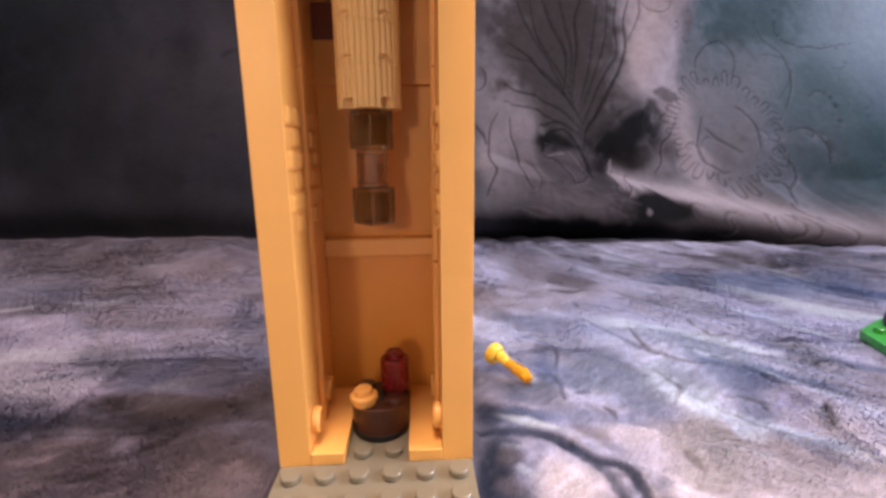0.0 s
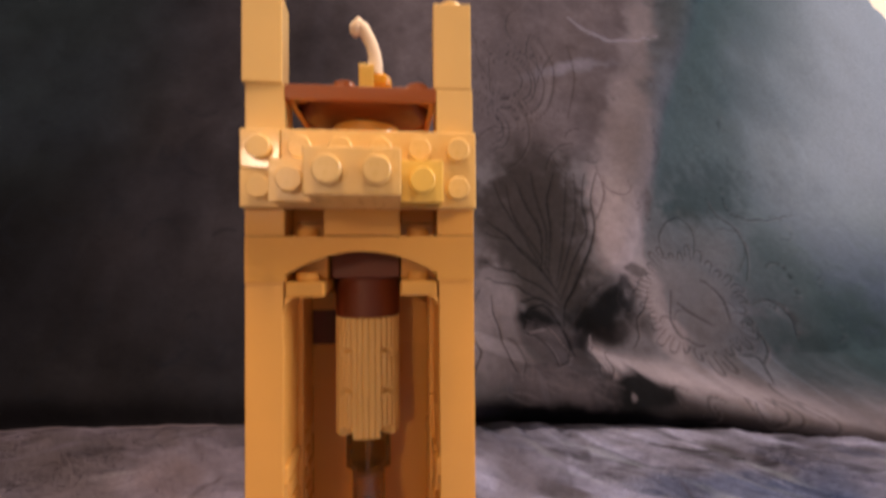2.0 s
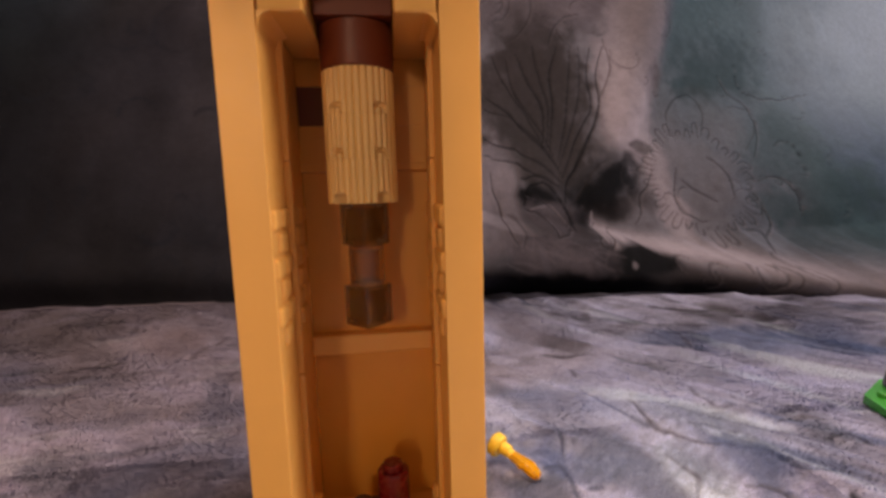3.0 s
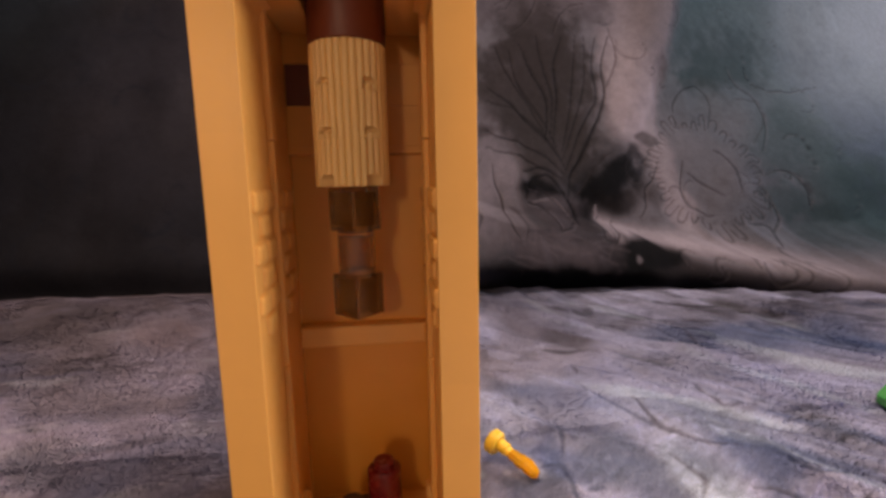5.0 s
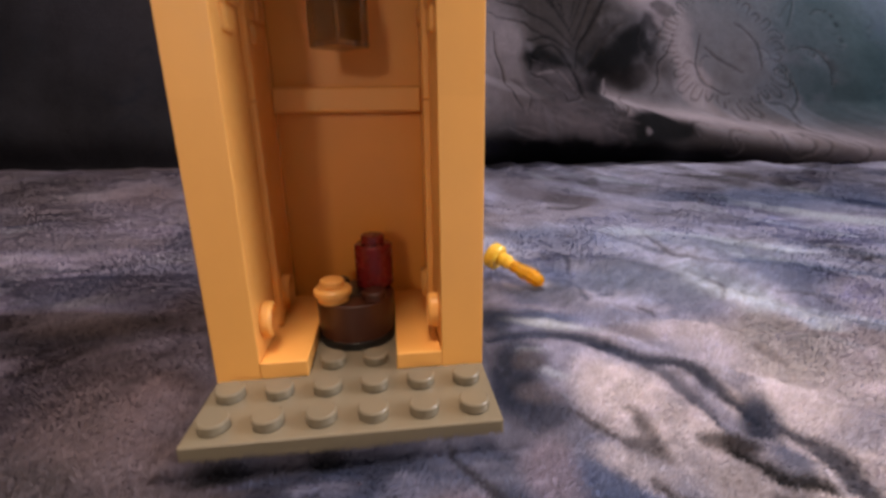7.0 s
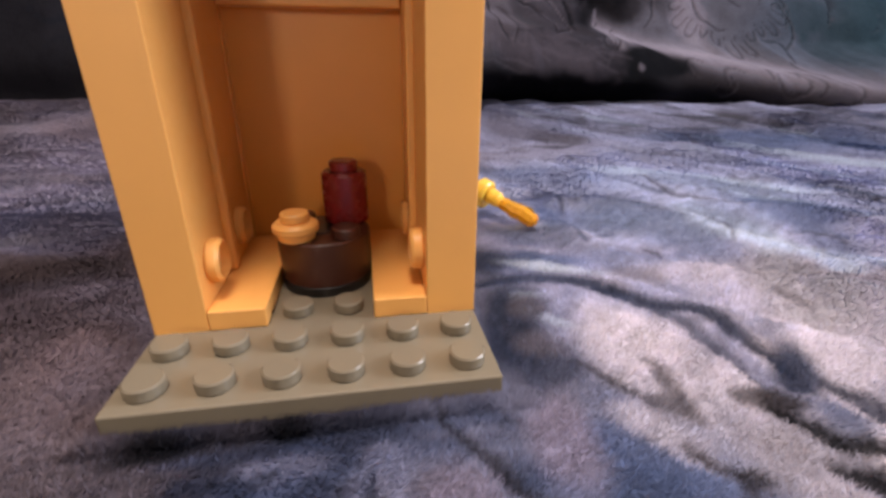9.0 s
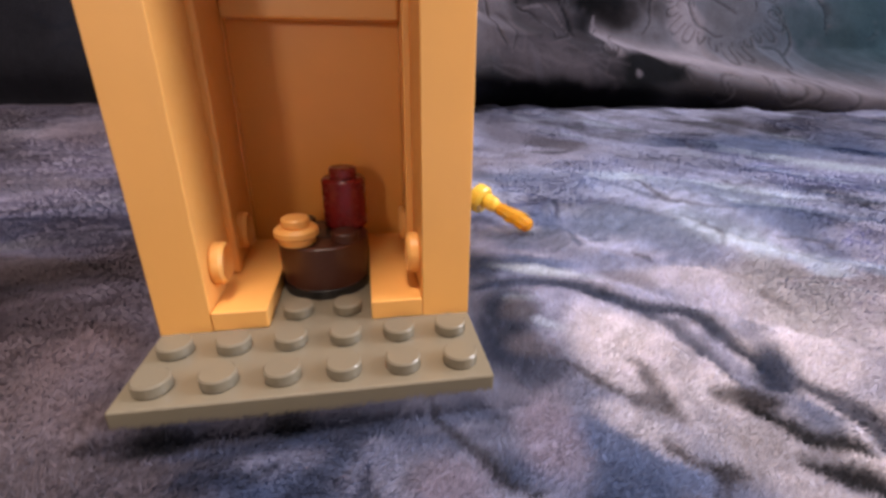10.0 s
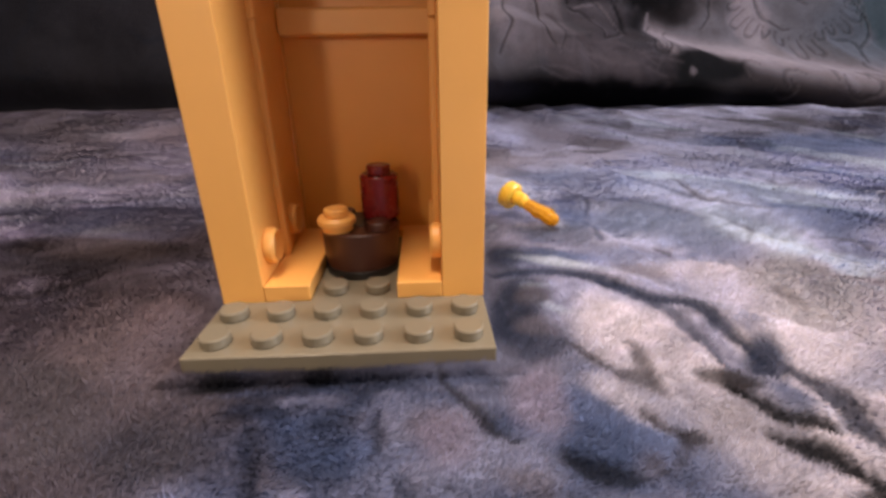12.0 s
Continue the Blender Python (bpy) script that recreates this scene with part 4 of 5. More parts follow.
# faint curls on the dark side of the backrest
for k in range(46):
    x, z, r = draw.uniform(-300, 55), draw.uniform(30, 330), draw.uniform(8, 30)
    a0, span = draw.uniform(0, 6.3), draw.uniform(1.2, 3.6)
    line([(x + (r - 1.4 * q) * math.cos(a0 + span * q / 6), up_wall(z + (r - 1.4 * q) * math.sin(a0 + span * q / 6))) for q in range(7)], draw.uniform(1.2, 2.4), np.array([0.009, 0.010, 0.014]), draw.uniform(0.25, 0.6), deep=-0.3)
# short hooked fold lines that follow the ripples of the seat
for k in range(20):
    x, y = draw.uniform(110, 300), draw.uniform(8, 185)
    reach, hook = draw.uniform(8, 34), draw.uniform(-0.25, 0.45)
    line([(x + reach * q, y - reach * (0.9 * q + hook * (q - 0.5) ** 2 * 2)) for q in (0, 0.2, 0.45, 0.7, 1.0)], draw.uniform(0.8, 1.2), INK, draw.uniform(0.15, 0.45), deep=0.9)
for k in range(40):
    x, y = draw.uniform(-260, -30), draw.uniform(-30, 215)
    reach, hook = draw.uniform(8, 40), draw.uniform(-0.3, 0.3)
    line([(x + reach * q, y + reach * (0.12 * q + hook * (q - 0.5) ** 2)) for q in (0, 0.25, 0.5, 0.75, 1.0)], draw.uniform(0.8, 1.6), INK, draw.uniform(0.15, 0.4), deep=0.7)


COL = np.where(WALL[..., None], COL * np.array([0.89, 1.0, 1.08]), COL)


def sheet(name, px, py, pz, colours, mat):
    rows, cols = px.shape
    verts = np.stack([px, py, pz], -1).reshape(-1, 3) * MM
    i = np.arange(rows * cols).reshape(rows, cols)
    quads = np.stack([i[:-1, :-1], i[:-1, 1:], i[1:, 1:], i[1:, :-1]], -1).reshape(-1, 4)
    me = bpy.data.meshes.new(name)
    me.vertices.add(len(verts))
    me.vertices.foreach_set("co", verts.ravel())
    me.loops.add(quads.size)
    me.loops.foreach_set("vertex_index", quads.ravel())
    me.polygons.add(len(quads))
    me.polygons.foreach_set("loop_start", np.arange(0, quads.size, 4))
    me.update(calc_edges=True)
    me.validate()
    if colours is not None:
        att = me.color_attributes.new("print_colour", "FLOAT_COLOR", "POINT")
        rgba = np.concatenate([colours.reshape(-1, 3), np.ones((len(verts), 1))], 1)
        att.data.foreach_set("color", rgba.ravel().astype(np.float32))
    me.materials.append(mat)
    me.shade_smooth()
    return new(name, me)


PZ = np.where(WALL, PZ, PZ - SUNK)
PY = np.where(WALL, PY + SUNK, PY)
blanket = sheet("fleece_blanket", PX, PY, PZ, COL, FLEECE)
tagged(blanket, "soft purple, slate and black printed fleece blanket draped over the sofa", "blanket")
back_board = part("backrest", bmesh.ops.create_cube(tmp := bmesh.new(), size=1) and tmp, UPHOLSTERY, sofa)
back_board.matrix_basis = pose(0, 0.62, 0.55, -26) @ Matrix.Diagonal((1700, 150, 560, 1))


def nap(name, fields, seed):
    """Fine fibres of the pile, coloured as the print and painted shade at their roots."""
    rng = np.random.default_rng(seed)
    x = np.concatenate([rng.uniform(x0, x1, count) for x0, x1, v0, v1, count, long, wide in fields])
    v = np.concatenate([rng.uniform(v0, v1, count) for x0, x1, v0, v1, count, long, wide in fields])
    long = np.concatenate([np.full(f[4], f[5]) for f in fields])
    wide = np.concatenate([np.full(f[4], f[6]) for f in fields])
    outside = ~((np.abs(x) < 24) & (v > -16.5) & (v < 40))
    x, v, long, wide = x[outside], v[outside], long[outside], wide[outside]
    j, i = np.clip(np.searchsorted(GX, x) - 1, 0, len(GX) - 2), np.clip(np.searchsorted(GV, v) - 1, 0, len(GV) - 2)
    fx, fv = (x - GX[j]) / (GX[j + 1] - GX[j]), (v - GV[i]) / (GV[i + 1] - GV[i])

    def at(a):
        w = [(1 - fx) * (1 - fv), fx * (1 - fv), (1 - fx) * fv, fx * fv]
        if a.ndim == 3:
            w = [q[:, None] for q in w]
        return a[i, j] * w[0] + a[i, j + 1] * w[1] + a[i + 1, j] * w[2] + a[i + 1, j + 1] * w[3]

    root = np.stack([at(PX), at(PY), at(PZ)], -1)
    n = len(root)
    turn = -0.35 + 2.6 * (clouds(x / 34, v / 34, 201, 2) - 0.5) * 2 + rng.normal(0, 0.8, n)
    coarse = np.where(long > 0.9, 2.4, 1.0)
    tuft = clouds((0.8 * x + 0.6 * v) / (4.6 * coarse), (0.8 * v - 0.6 * x) / (1.9 * coarse), 301, 3)
    tuft = 0.5 + (tuft - 0.5) / coarse
    lean = rng.uniform(0.25, 0.9, n)
    way = np.stack([np.cos(turn) * (1 - lean * 0.45), np.sin(turn) * (1 - lean * 0.45), lean], -1)
    way *= (long * (0.4 + 1.2 * tuft) * rng.uniform(0.6, 1.25, n))[:, None] / np.linalg.norm(way, axis=1)[:, None]
    across = np.stack([-np.sin(turn), np.cos(turn), 0 * turn], -1) * (wide / 2)[:, None]
    verts = np.stack([root - across, root + across, root + way], 1).reshape(-1, 3) * MM
    me = bpy.data.meshes.new(name)
    me.vertices.add(3 * n)
    me.vertices.foreach_set("co", verts.ravel())
    me.loops.add(3 * n)
    me.loops.foreach_set("vertex_index", np.arange(3 * n))
    me.polygons.add(n)
    me.polygons.foreach_set("loop_start", np.arange(0, 3 * n, 3))
    me.update(calc_edges=True)
    tone = at(COL) * (rng.uniform(0.92, 1.3, n) * (0.5 + 1.0 * tuft))[:, None]
    rgba = np.concatenate([np.repeat(tone, 3, 0), np.ones((3 * n, 1))], 1)
    me.color_attributes.new("print_colour", "FLOAT_COLOR", "POINT").data.foreach_set("color", rgba.ravel().astype(np.float32))
    me.materials.append(PILE)
    ob = new(name, me)
    ob.parent = blanket
    return tagged(ob, "short soft pile fibres of the fleece", kind="stuff")


nap("fleece_nap", ((-98, 128, -62, 64, 420000, 0.85, 0.2), (-300, 340, 60, 224, 420000, 1.0, 0.36), (124, 300, -50, 64, 80000, 1.0, 0.36), (-260, -94, -62, 64, 90000, 1.0, 0.36), (-27, 27, -19.6, -16.8, 9000, 1.9, 0.2), (24.1, 26.6, -17, 40, 7000, 1.9, 0.2), (-26.6, -24.1, -17, 40, 7000, 1.9, 0.2)), 1)


# ---- the toy brick tower ----
BR = 9.6  # height of a brick
tower = thing("brick_tower", "tall open-fronted tan toy brick tower on a grey plate", "toy tower", at=(0, 0, 0))


def stud_bm():
    return drum(bmesh.new(), 2.4, 0, 1.8, seg=24, chamfer=0.22)


def studs(owner, mat, places, rx=0):
    """Studs on an owner, one mesh for all; places in millimetres."""
    first = None
    for x, y, z in places:
        if first is None:
            first = part("stud", stud_bm(), mat, owner, smooth=True)
            first.matrix_basis = pose(x * MM, y * MM, z * MM, rx)
        else:
            again(first, owner, x, y, z, rx)


def prism(outline, z0, z1, r):
    """An upright bar of any plan, its edges broken by r."""
    bm = bmesh.new()
    foot = [bm.verts.new((x, y, z0)) for x, y in outline]
    head = [bm.verts.new((x, y, z1)) for x, y in outline]
    bm.faces.new(foot)
    bm.faces.new(head)
    for k in range(len(outline)):
        j = (k + 1) % len(outline)
        bm.faces.new((foot[k], foot[j], head[j], head[k]))
    bmesh.ops.recalc_face_normals(bm, faces=bm.faces)
    upright = [e for e in bm.edges if abs(e.verts[0].co.z - e.verts[1].co.z) > 1e-6]
    bmesh.ops.bevel(bm, geom=upright, offset=r, segments=2, profile=0.5, affect="EDGES")
    return bm


def brick(name, x0, x1, y0, y1, z0, z1, mat, label="", r=0.22, turn=0.0, top=()):
    ob = part(name, block(bmesh.new(), x0, x1, y0, y1, z0, z1, r, turn), mat, tower, label)
    if top:
        studs(ob, mat, top)
    return ob


# base
plate = part("base_plate", block(bmesh.new(), -24, 24, -16.7, 39.6, -3.2, 0, 0.3), GREY, tower, "light grey studded plate")
studs(plate, GREY, [(-20 + 8 * i, y, 0) for y in (-12.7, -4.7) for i in range(6)] + [(-4, 4, 0), (4, 4, 0)])
for side in (-1, 1):
    x0, x1 = sorted((side * 16, side * 8))
    x0, x1 = sorted((side * 16.3, side * 8))
    bm = block(bmesh.new(), x0, x1, 0.22, 32, 0, 3.2, 0.22)
    part("floor_plate", bm, TAN_WALL, tower)
    # side wall: front and rear panels, three storeys high, with a shallow inner recess
    for y0 in (0.3, 16.1):
        y1 = 16.0 if y0 < 1 else 32.0
        for z0, z1 in ((0, 48), (48, 96), (96, 124.8)):
            inner = 16.35 if y0 < 1 else 16.0
            bm = prism([(side * 24, y0), (side * 24, y1), (side * inner, y1), (side * inner, y0)], z0, z1, 0.16 if y0 < 1 else 0.4)
            part("side_panel", bm, TAN_WALL, tower)
            if y0 > 1:
                a, b2 = sorted((side * 16.6, side * 15.1))
                part("frame_rib", block(bmesh.new(), a, b2, 14.6, 17.2, max(z0, 3.25) + 0.05, z1 - 0.05, 0.4), TAN_WALL, tower)
        # masonry relief, one course a brick high
        for k in range(3):
            z = 57.6 + BR * k
            for yy, zz in ((y0 + 0.9, z + 5.0), (y0 + 8.0, z + 5.0), (y0 + 4.4, z + 0.3)):
                bm = bmesh.new()
                a, b2 = sorted((side * (inner + 1.2), side * (inner - 0.8)))
                block(bm, a, b2, yy, yy + 6.2, zz, zz + 4.4, 0.95)
                part("raised_stone", bm, TAN_WALL, tower)
        bm = bmesh.new()
        drum(bm, 3.4, 0, 2.3, seg=20, chamfer=0.5)
        cap_face = max(bm.faces, key=lambda f: f.calc_center_median().z)
        bmesh.ops.inset_region(bm, faces=[cap_face], thickness=0.9)
        bmesh.ops.translate(bm, verts=cap_face.verts, vec=(0, 0, -1.4))
        peg = part("round_boss", bm, TAN_WALL, tower, smooth=True)
        peg.matrix_basis = pose(side * 16.6 * MM, (y0 + 6.0) * MM, 9.0 * MM, 0, -90 * side)
    x0, x1 = sorted((side * 16, side * 8))
    brick("lintel_plate", x0, x1, 0.3, 32, 121.4, 124.8, TAN, r=0.5, top=[(side * 12, 4, 124.8)])
    bm = bmesh.new()
    curve = [(side * 16.1, 121.5), (side * 13.6, 121.5)] + [(side * (13.6 + 2.5 * math.sin(q)), 118.9 + 2.5 * math.cos(q)) for q in (0.3, 0.6, 0.9, 1.2, 1.5)] + [(side * 16.1, 118.8)]
    ends = [[bm.verts.new((x, y, z)) for x, z in curve] for y in (0.32, 15.9)]
    bm.faces.new(ends[0])
    bm.faces.new(ends[1][::-1])
    for k in range(len(curve)):
        j = (k + 1) % len(curve)
        bm.faces.new((ends[0][j], ends[0][k], ends[1][k], ends[1][j]))
    bmesh.ops.recalc_face_normals(bm, faces=bm.faces)
    part("corner_fillet", bm, TAN_WALL, tower)
    # upper side walls
    a, b2 = sorted((side * 24, side * 16))
    brick("side_brick", a, b2, 8, 40, 124.8, 134.3, TAN)
    brick("side_brick", a, b2, 8, 40, 134.4, 143.9, TAN)
    brick("corner_brick", a, b2, 0, 8, 134.4, 143.9, TAN)
    # upper pillars take a paler tan to imitate brighter window light
    brick("pillar_brick", a, b2, 0, 8, 144, 153.5, PALE)
    brick("pillar_brick", a, b2, 0.1, 8, 153.6, 166.3, PALE)
    brick("rear_pillar", a, b2, 32, 40, 144, 163.1, TAN)

# back wall: two framed panels and a course of bricks
for z0, z1 in ((0, 48), (48, 96)):
    low = 2.0 if z0 < 10 else 3.2
    bm = prism([(40, z0), (40, z1), (32.6, z1), (32.6, z1 - 1.8), (34.5, z1 - 2.0), (34.5, z0 + low + 0.2), (32.6, z0 + low), (32.6, z0)], -16, 16, 0.15)
    for v in bm.verts:
        v.co = (v.co.z, v.co.x, v.co.y)
    bmesh.ops.recalc_face_normals(bm, faces=bm.faces)
    # interior shade is put into this panel's colour
    part("back_panel", bm, SHADED_TAN, tower)
part("ledge", block(bmesh.new(), -15.9, 15.9, 30.6, 34.4, 46.0, 51.3, 0.5), TAN_WALL, tower)
for k in range(3):
    z = 96 + BR * k
    if k == 1:
        brick("back_brick", -8, 16, 32.6, 40, z, z + 9.58, SHADED_TAN, r=0.05)
        brick("dark_brick", -16, -8.1, 33.6, 40, z, z + 9.58, BROWN, "brown brick in the back wall", r=0.05)
    else:
        brick("back_brick", -16, 16, 32.6, 40, z, z + 9.58, SHADED_TAN, r=0.05)
brick("back_brick", -16, 16, 32.4, 40, 124.8, 134.3, TAN)
brick("back_brick", -16, 16, 32.4, 40, 134.4, 143.9, TAN)
for side in (-1, 1):
    a, b2 = sorted((side * 24, side * 16))
    brick("rear_corner", a, b2, 32.2, 40, 0, 124.7, TAN)

# arch over the opening
bm = bmesh.new()
n_arch = 24
prof = [(-24, 124.8), (-16, 124.8)] + [(-16 + 32 * k / n_arch, 126.2 + 4.9 * (1 - (1 - 2 * k / n_arch) ** 2)) for k in range(n_arch + 1)] + [(16, 124.8), (24, 124.8), (24, 134.3), (-24, 134.3)]
front = [bm.verts.new((x, 0.05, z)) for x, z in prof]
rear = [bm.verts.new((x, 8, z)) for x, z in prof]
bm.faces.new(front)
bm.faces.new(rear[::-1])
for k in range(len(prof)):
    j = (k + 1) % len(prof)
    bm.faces.new((front[j], front[k], rear[k], rear[j]))
bmesh.ops.recalc_face_normals(bm, faces=bm.faces)
arch = part("arch", bm, TAN, tower)
studs(arch, TAN, [(-12, 4, 134.3), (12, 4, 134.3)])
for side in (-1, 1):
    a, b2 = sorted((side * 16, side * 8.4))
    brick("inner_brick", a, b2, 8.2, 32, 124.9, 134.3, TAN)
    brick("inner_brick", a, b2, 8.2, 32, 137.7, 143.9, TAN)
brick("middle_brick", -8, 8, 0.2, 8, 134.5, 143.9, TAN)
brick("deck_plate", -24, 24, 0, 40, 150.4, 153.5, TAN)
brick("deck_plate", -16, 16, 8.1, 32.3, 134.4, 137.6, TAN)
brick("rear_brick", -16, 16, 24, 32, 137.7, 150.3, TAN)

# studded front band turned forward, with bricks standing out of it
# band and bricks paler than the tower, stronger light put into their colour
band = part("front_band", block(bmesh.new(), -15.95, 24, -3.2, -0.05, 140, 156, 0.25), BAND, tower, "plate with its studs to the front")
studs(band, BAND, [(-12 + 8 * i, -3.2, 152) for i in range(5)] + [(20, -3.2, 144)], rx=90)
for z in (140, 148):
    end = part("end_plate", block(bmesh.new(), -24, -16.05, -3.25, -0.05, z + 0.05, z + 7.95, 0.25), PALE if z > 144 else PALE_SATIN, tower, "glossy single-stud plate")
    studs(end, PALE_SATIN, [(-20, -3.25, z + 4)], rx=90)
# the right brick's yellower colour stands in for the light on it
for x, mat in ((-12, BAND), (12, SAND)):
    b1 = brick("front_brick", x - 4, x + 4, -12.8, -3.3, 140, 148, mat)
    studs(b1, mat, [(x, -12.8, 144)], rx=90)
b1 = brick("front_brick", -8, 8, -12.7, -3.3, 140, 148, BAND)
b1 = brick("front_brick", -8, 8, -22.4, -12.8, 140, 148, BAND)
studs(b1, BAND, [(-4, -22.4, 144), (4, -22.4, 144)], rx=90)

# roof pillars and brown roof plate with the white horn
# roof pillars paled for the window light as well
left_p = brick("roof_pillar", -24.7, -16.6, -0.4, 7.8, 166.4, 185.6, PALE, turn=3.0)
studs(left_p, PALE, [(-20.6, 3.8, 185.6)])
right_p = brick("roof_pillar", 15.6, 23.8, 0.1, 8, 166.4, 185.2, PALE, turn=-1.5)
studs(right_p, PALE, [(19.7, 4, 185.2)])
bm = bmesh.new()
block(bm, -16, 16, 0, 32, 165.2, 166.4, 0.2)
for x0, x1, y0, y1 in ((-16, 16, 0, 1.5), (-16, 16, 30.5, 32), (-16, -14.5, 1.5, 30.5), (14.5, 16, 1.5, 30.5)):
    block(bm, x0, x1, y0, y1, 163.2, 165.4, 0.15)
roof = part("roof_plate", bm, RUST, tower, "reddish brown plate")
studs(roof, RUST, [(-12 + 8 * i, 4 + 8 * j, 166.4) for i in range(4) for j in range(4) if (i, j) != (2, 1) and (j > 0 or i in (1, 3))])
bm = bmesh.new()
dish = [(7.0, 161.5), (9.8, 161.7), (12.4, 162.4), (14.2, 163.4), (15.0, 164.4), (15.0, 165.3)]
rings = [[bm.verts.new((q * math.cos(a), 15.6 + q * math.sin(a), z)) for a in (2 * math.pi * k / 40 for k in range(40))] for q, z in dish]
for lower, upper in zip(rings, rings[1:]):
    for k in range(40):
        bm.faces.new((lower[k], lower[(k + 1) % 40], upper[(k + 1) % 40], upper[k]))
bm.faces.new(rings[0][::-1])
bm.faces.new(rings[-1])
part("roof_dish", bm, BROWN, tower, "glossy reddish brown dish under the roof plate", smooth=True)
part("roof_support", drum(bmesh.new(), 7.9, 153.5, 161.5, 0, 15.6, seg=36), TAN, tower, smooth=True)
bm = drum(bmesh.new(), 4.2, 166.4, 169.6, 3.4, 12, seg=24, chamfer=0.8)
drum(bm, 2.9, 170.2, 173.6, 3.4, 12.6, seg=24, chamfer=0.9)
part("horn_base", bm, ORANGE, tower, "orange round plate", smooth=True)
bm = block(bmesh.new(), -1.3, 2.3, 8.9, 12.6, 168.2, 175.2, 0.4)
part("horn_holder", bm, SAND, tower)
bm = bmesh.new()
tube(bm, [(2.2, 12, 173.6), (2.5, 12, 176.0), (2.3, 12, 178.4), (1.6, 12, 180.9), (0.6, 12, 183.0), (-0.5, 12, 184.9), (-1.4, 12, 185.7), (-2.0, 11.9, 184.8), (-2.1, 11.9, 183.6), (-2.0, 11.9, 182.8)], [2.0, 1.8, 1.6, 1.5, 1.5, 1.6, 1.75, 1.7, 1.4, 0.6], 14)
part("horn", bm, WHITE, tower, "curved white horn", smooth=True)

# hanging column: brown brick, fluted tan drums, smoky clear bricks
brick("brown_brick", -8, 8, 12, 28, 124.9, 134.3, BROWN)
part("brown_drum", drum(bmesh.new(), 8, 115.3, 124.8, 0, 20, seg=36, chamfer=0.3), BROWN, tower, smooth=True)


def fluted(z0):
    """A drum of rounded upright ribs with two arched notches in its foot."""
    bm = bmesh.new()
    seg, rows = 240, 24
    rings = []
    for j in range(rows + 1):
        z = z0 + 9.58 * j / rows
        ring = []
        for k in range(seg):
            a = 2 * math.pi * k / seg
            deg = (math.degrees(a) + 90 + 180) % 360 - 180  # 0 faces the front
            r = 7.45 + 0.55 * abs(math.cos(math.pi * deg / 12)) ** 0.6
            if j in (0, rows):
                r -= 0.12
            notch = 0.25 - 0.09 * ((abs(deg) - 37) / 13) ** 2
            if j / rows < notch and 24 < abs(deg) < 50:
                if z0 < 90:
                    r -= 3.6
                elif j / rows > notch - 0.1 or not 26 < abs(deg) < 48:
                    r -= 0.9
            ring.append(bm.verts.new((r * math.cos(a), 20 + r * math.sin(a), z)))
        rings.append(ring)
    for a, b in zip(rings, rings[1:]):
        for k in range(seg):
            bm.faces.new((a[k], a[(k + 1) % seg], b[(k + 1) % seg], b[k]))
    bm.faces.new(rings[0][::-1])
    bm.faces.new(rings[-1])
    return bm


for k in range(3):
    part("fluted_drum", fluted(86.5 + BR * k), PALE_SATIN, tower, "pale tan ribbed round brick", smooth=True)
for k in range(3):
    z = 57.6 + BR * k
    if k == 1:
        bm = drum(bmesh.new(), 4.1, z, z + 9.5, 0, 20, seg=32)
        hollow = drum(bmesh.new(), 2.9, z + 1.0, z + 8.5, 0, 20, seg=32)
    else:
        bm = block(bmesh.new(), -4, 4, 16, 24, z, z + 9.5, 0.3, 45)
        hollow = block(bmesh.new(), -2.8, 2.8, 17.2, 22.8, z + 1.0, z + 8.5, 0.2, 45)
    bmesh.ops.reverse_faces(hollow, faces=hollow.faces)
    inner = bpy.data.meshes.new("hollow")
    hollow.to_mesh(inner)
    hollow.free()
    bm.from_mesh(inner)
    bpy.data.meshes.remove(inner)
    part("clear_brick", bm, PALE_SMOKE if k == 1 else SMOKE, tower, "smoky see-through brick", smooth=k == 1)

# hearth: brown drum with a tan cap and a clear red brick on it
# black disc added in place of the shadow round the drum's foot
part("hearth_foot", drum(bmesh.new(), 7.9, 0, 1.7, 0, 16, seg=36, chamfer=0.1), BLACK, tower, "black disc for the shade at the drum's foot", smooth=True)
pot = part("hearth_drum", drum(bmesh.new(), 7.8, 1.7, 9.6, 0, 16, seg=36, chamfer=0.2, top=8), SHADED_BROWN, tower, "brown round brick, darkened for shade", smooth=True)
# a black disc on the drum takes the place of the hole's shade
part("axle_hole", drum(bmesh.new(), 2.5, 9.3, 9.75, 0, 16, seg=20, chamfer=0.1), BLACK, tower, "black disc standing for a shaded hole")
studs(pot, SHADED_BROWN, [(4, 12, 9.6), (-4, 20, 9.6)])
bm = drum(bmesh.new(), 3.1, 9.6, 10.9, -4.1, 12, seg=24)
drum(bm, 3.8, 10.8, 12.7, -4.1, 12, seg=24, chamfer=0.5)
drum(bm, 2.4, 12.7, 14.3, -4.1, 12, seg=20)
part("cap", bm, TAN_WALL, tower, "tan round plate", smooth=True)
bm = drum(bmesh.new(), 4.0, 9.7, 19.2, 4.0, 20, seg=28, chamfer=0.5)
drum(bm, 2.5, 19.1, 21.0, 4.0, 20, seg=20)
part("red_brick", bm, RED_CLEAR, tower, "see-through red round brick", smooth=True)

# ---- loose toys on the blanket ----
def seat_at(x, y):
    return float(seat_height(np.array([[float(x)]]), np.array([[float(y)]]))[0, 0])


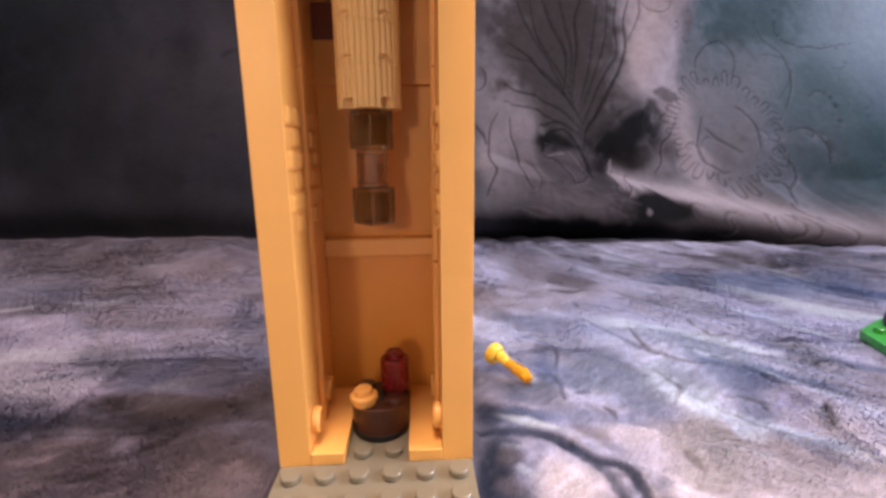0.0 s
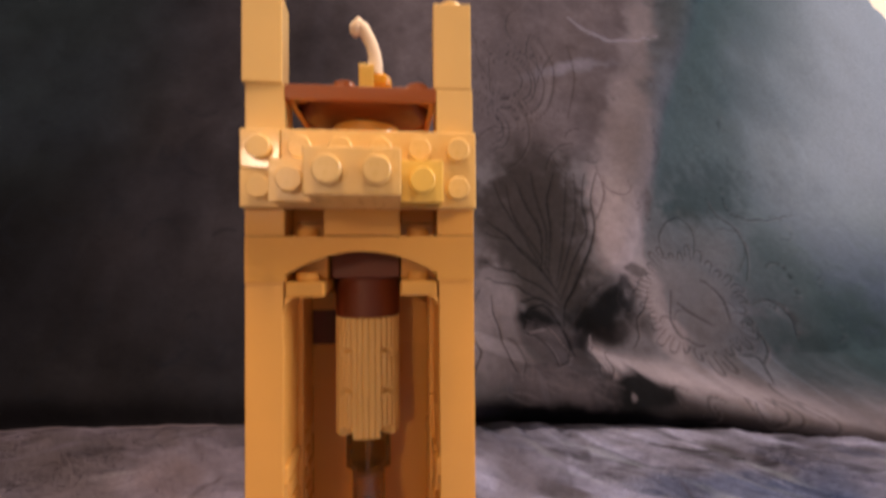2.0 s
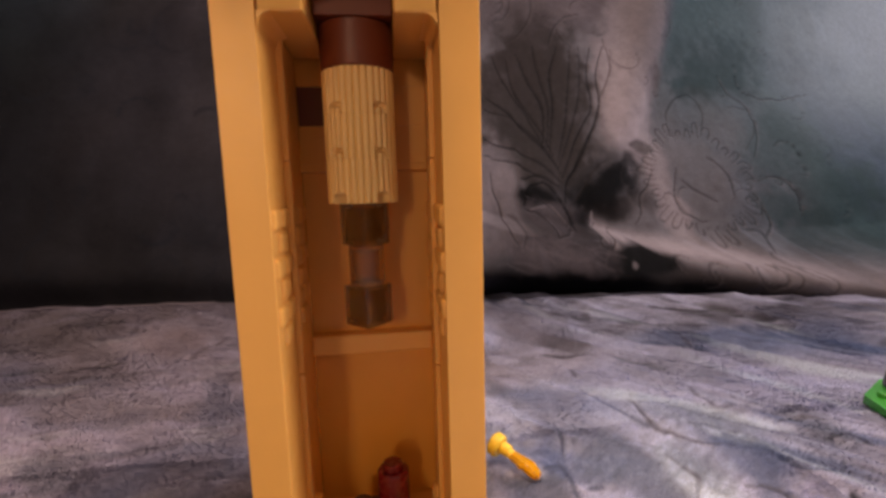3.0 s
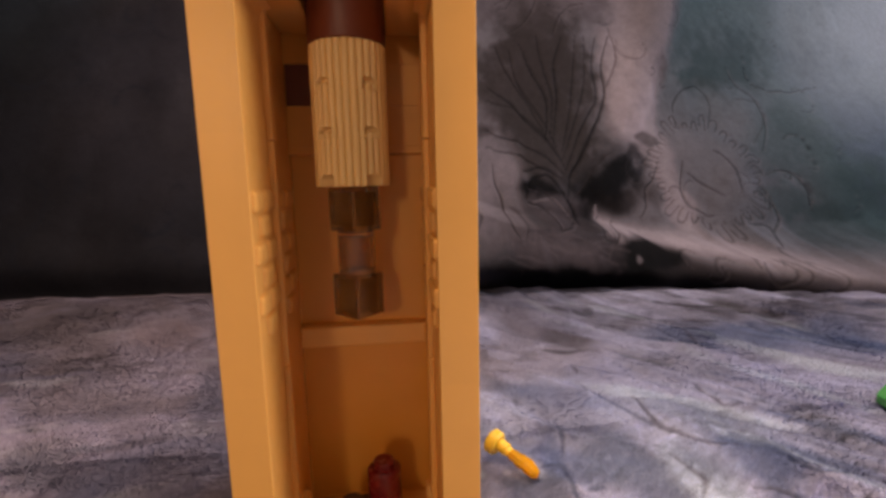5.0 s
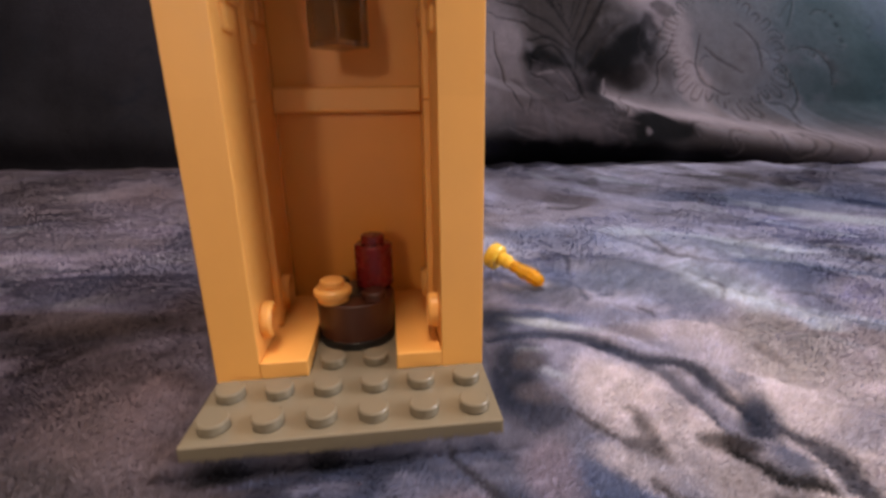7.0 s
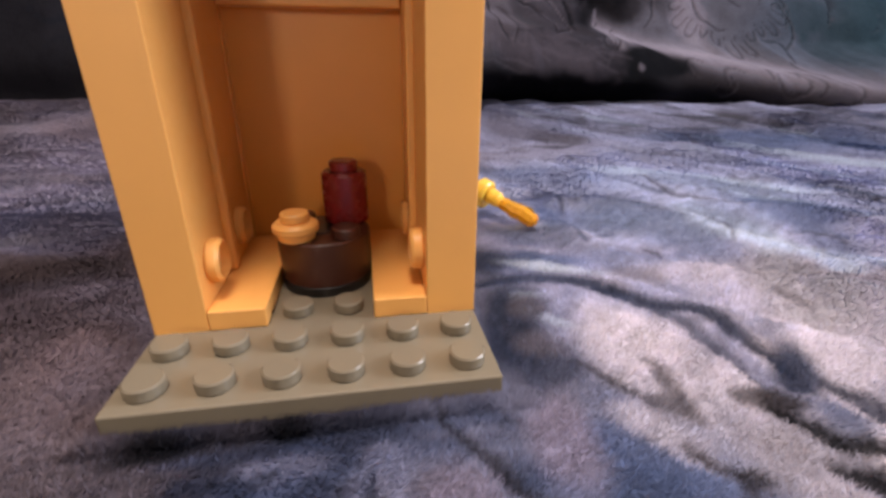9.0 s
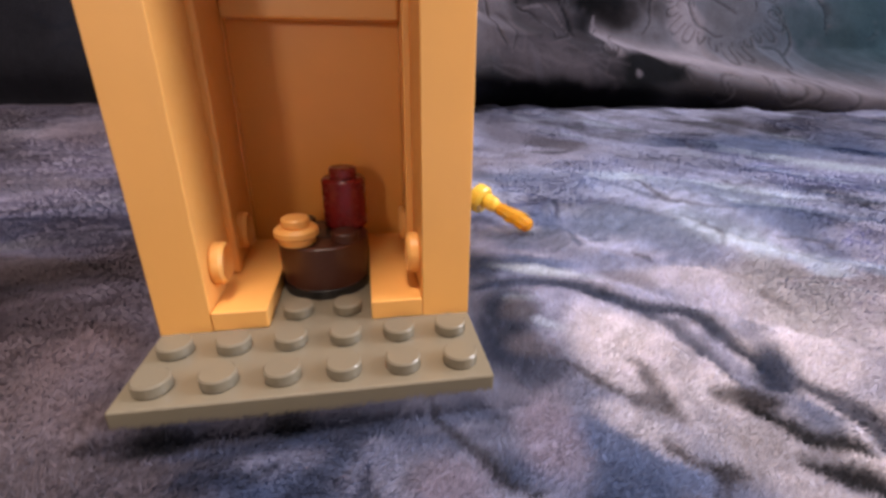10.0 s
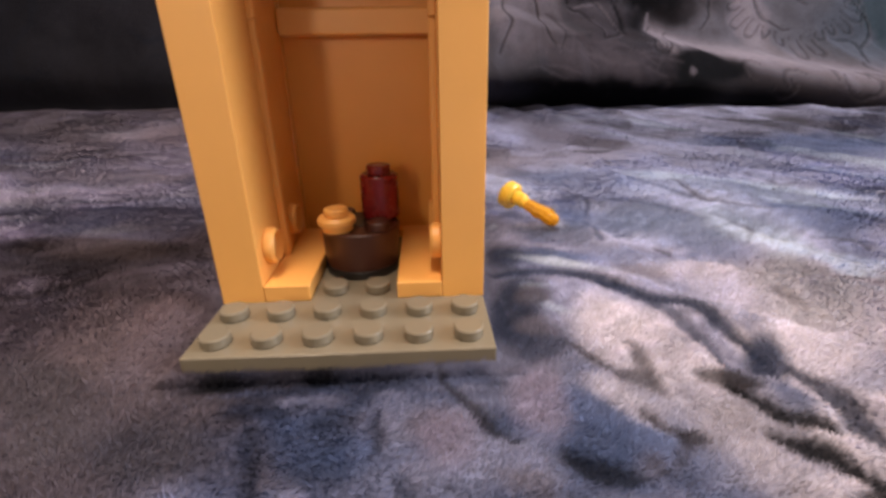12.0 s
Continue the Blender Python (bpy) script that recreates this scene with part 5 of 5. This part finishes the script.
torch = thing("toy_torch", "yellow toy torch with clear orange flame lying on the blanket", "toy torch", at=(37.7, 47.7, 5.6))
aim = Vector((47.8 - 37.7, 36.3 - 47.7, 1.3 - 5.6)).normalized()
torch.rotation_euler = aim.to_track_quat("Z", "Y").to_euler()
part("cup", drum(bmesh.new(), 3.8, -2.2, 1.2, seg=24, chamfer=0.6), YELLOW, torch, smooth=True)
bm = drum(bmesh.new(), 2.0, 1.2, 4.4, 0.4, 0.2, seg=18, chamfer=0.3)
drum(bm, 1.55, 4.2, 7.0, 0.2, 0.1, seg=18, chamfer=0.2)
part("handle", bm, YELLOW, torch, smooth=True)
bm = bmesh.new()
tube(bm, [(0, 0, 5.4), (0.1, 0.1, 6.4), (0.1, 0.2, 7.8), (0.2, -0.1, 9.3), (0.4, 0.1, 10.8), (0.2, 0.2, 12.3), (0, 0, 13.6), (-0.3, 0.1, 14.7), (-0.5, 0, 15.5), (-0.6, 0, 15.9)], [1.4, 1.8, 1.75, 2.15, 2.05, 2.2, 2.0, 1.9, 1.5, 0.8], 9)
part("flame", bm, AMBER, torch, "clear orange flame")

corner = Vector((189.5, 63))
outline = [(0, 0), (20, 11), (46, 11), (46, -26), (-9, -26)]
gz = max(seat_at(corner.x + u, corner.y + v) for u, v in outline + [(15, -8), (30, -8)]) + 3.3
green = part("green_plate", prism([(corner.x + u, corner.y + v) for u, v in outline], gz - 3.2, gz, 0.4), GREEN, None)
tagged(green, "bright green wedge-shaped toy plate lying on the blanket", "toy plate")
studs(green, GREEN, [(corner.x + 6, corner.y - 3, gz)])
pile = thing("toy_block_stack", "black and tan rounded toy bricks stacked on the green plate", "toy bricks", at=(corner.x + 21, corner.y - 1, gz))
pile.rotation_euler = (0, 0, radians(10))
part("black_foot", drum(bmesh.new(), 9, 0, 11, seg=28, chamfer=1.4, top=8), BLACK, pile, "black round foot", smooth=True)
bm = drum(bmesh.new(), 3.4, 0, 2.4, seg=20, chamfer=0.9)
bmesh.ops.rotate(bm, verts=bm.verts, matrix=Matrix.Rotation(radians(90), 3, "X"))
bmesh.ops.translate(bm, verts=bm.verts, vec=(-3, -7.2, 6))
part("round_boss", bm, PALE, pile, "tan round boss", smooth=True)
part("brown_cone", drum(bmesh.new(), 7.2, 11, 23, seg=28, chamfer=0.8, top=5.2), SMOKE_BROWN, pile, "grey-brown tapered brick", smooth=True)
part("yellow_cap", drum(bmesh.new(), 4.6, 23, 33, seg=24, chamfer=1.2, top=3.8), SAND, pile, "yellow round cap", smooth=True)
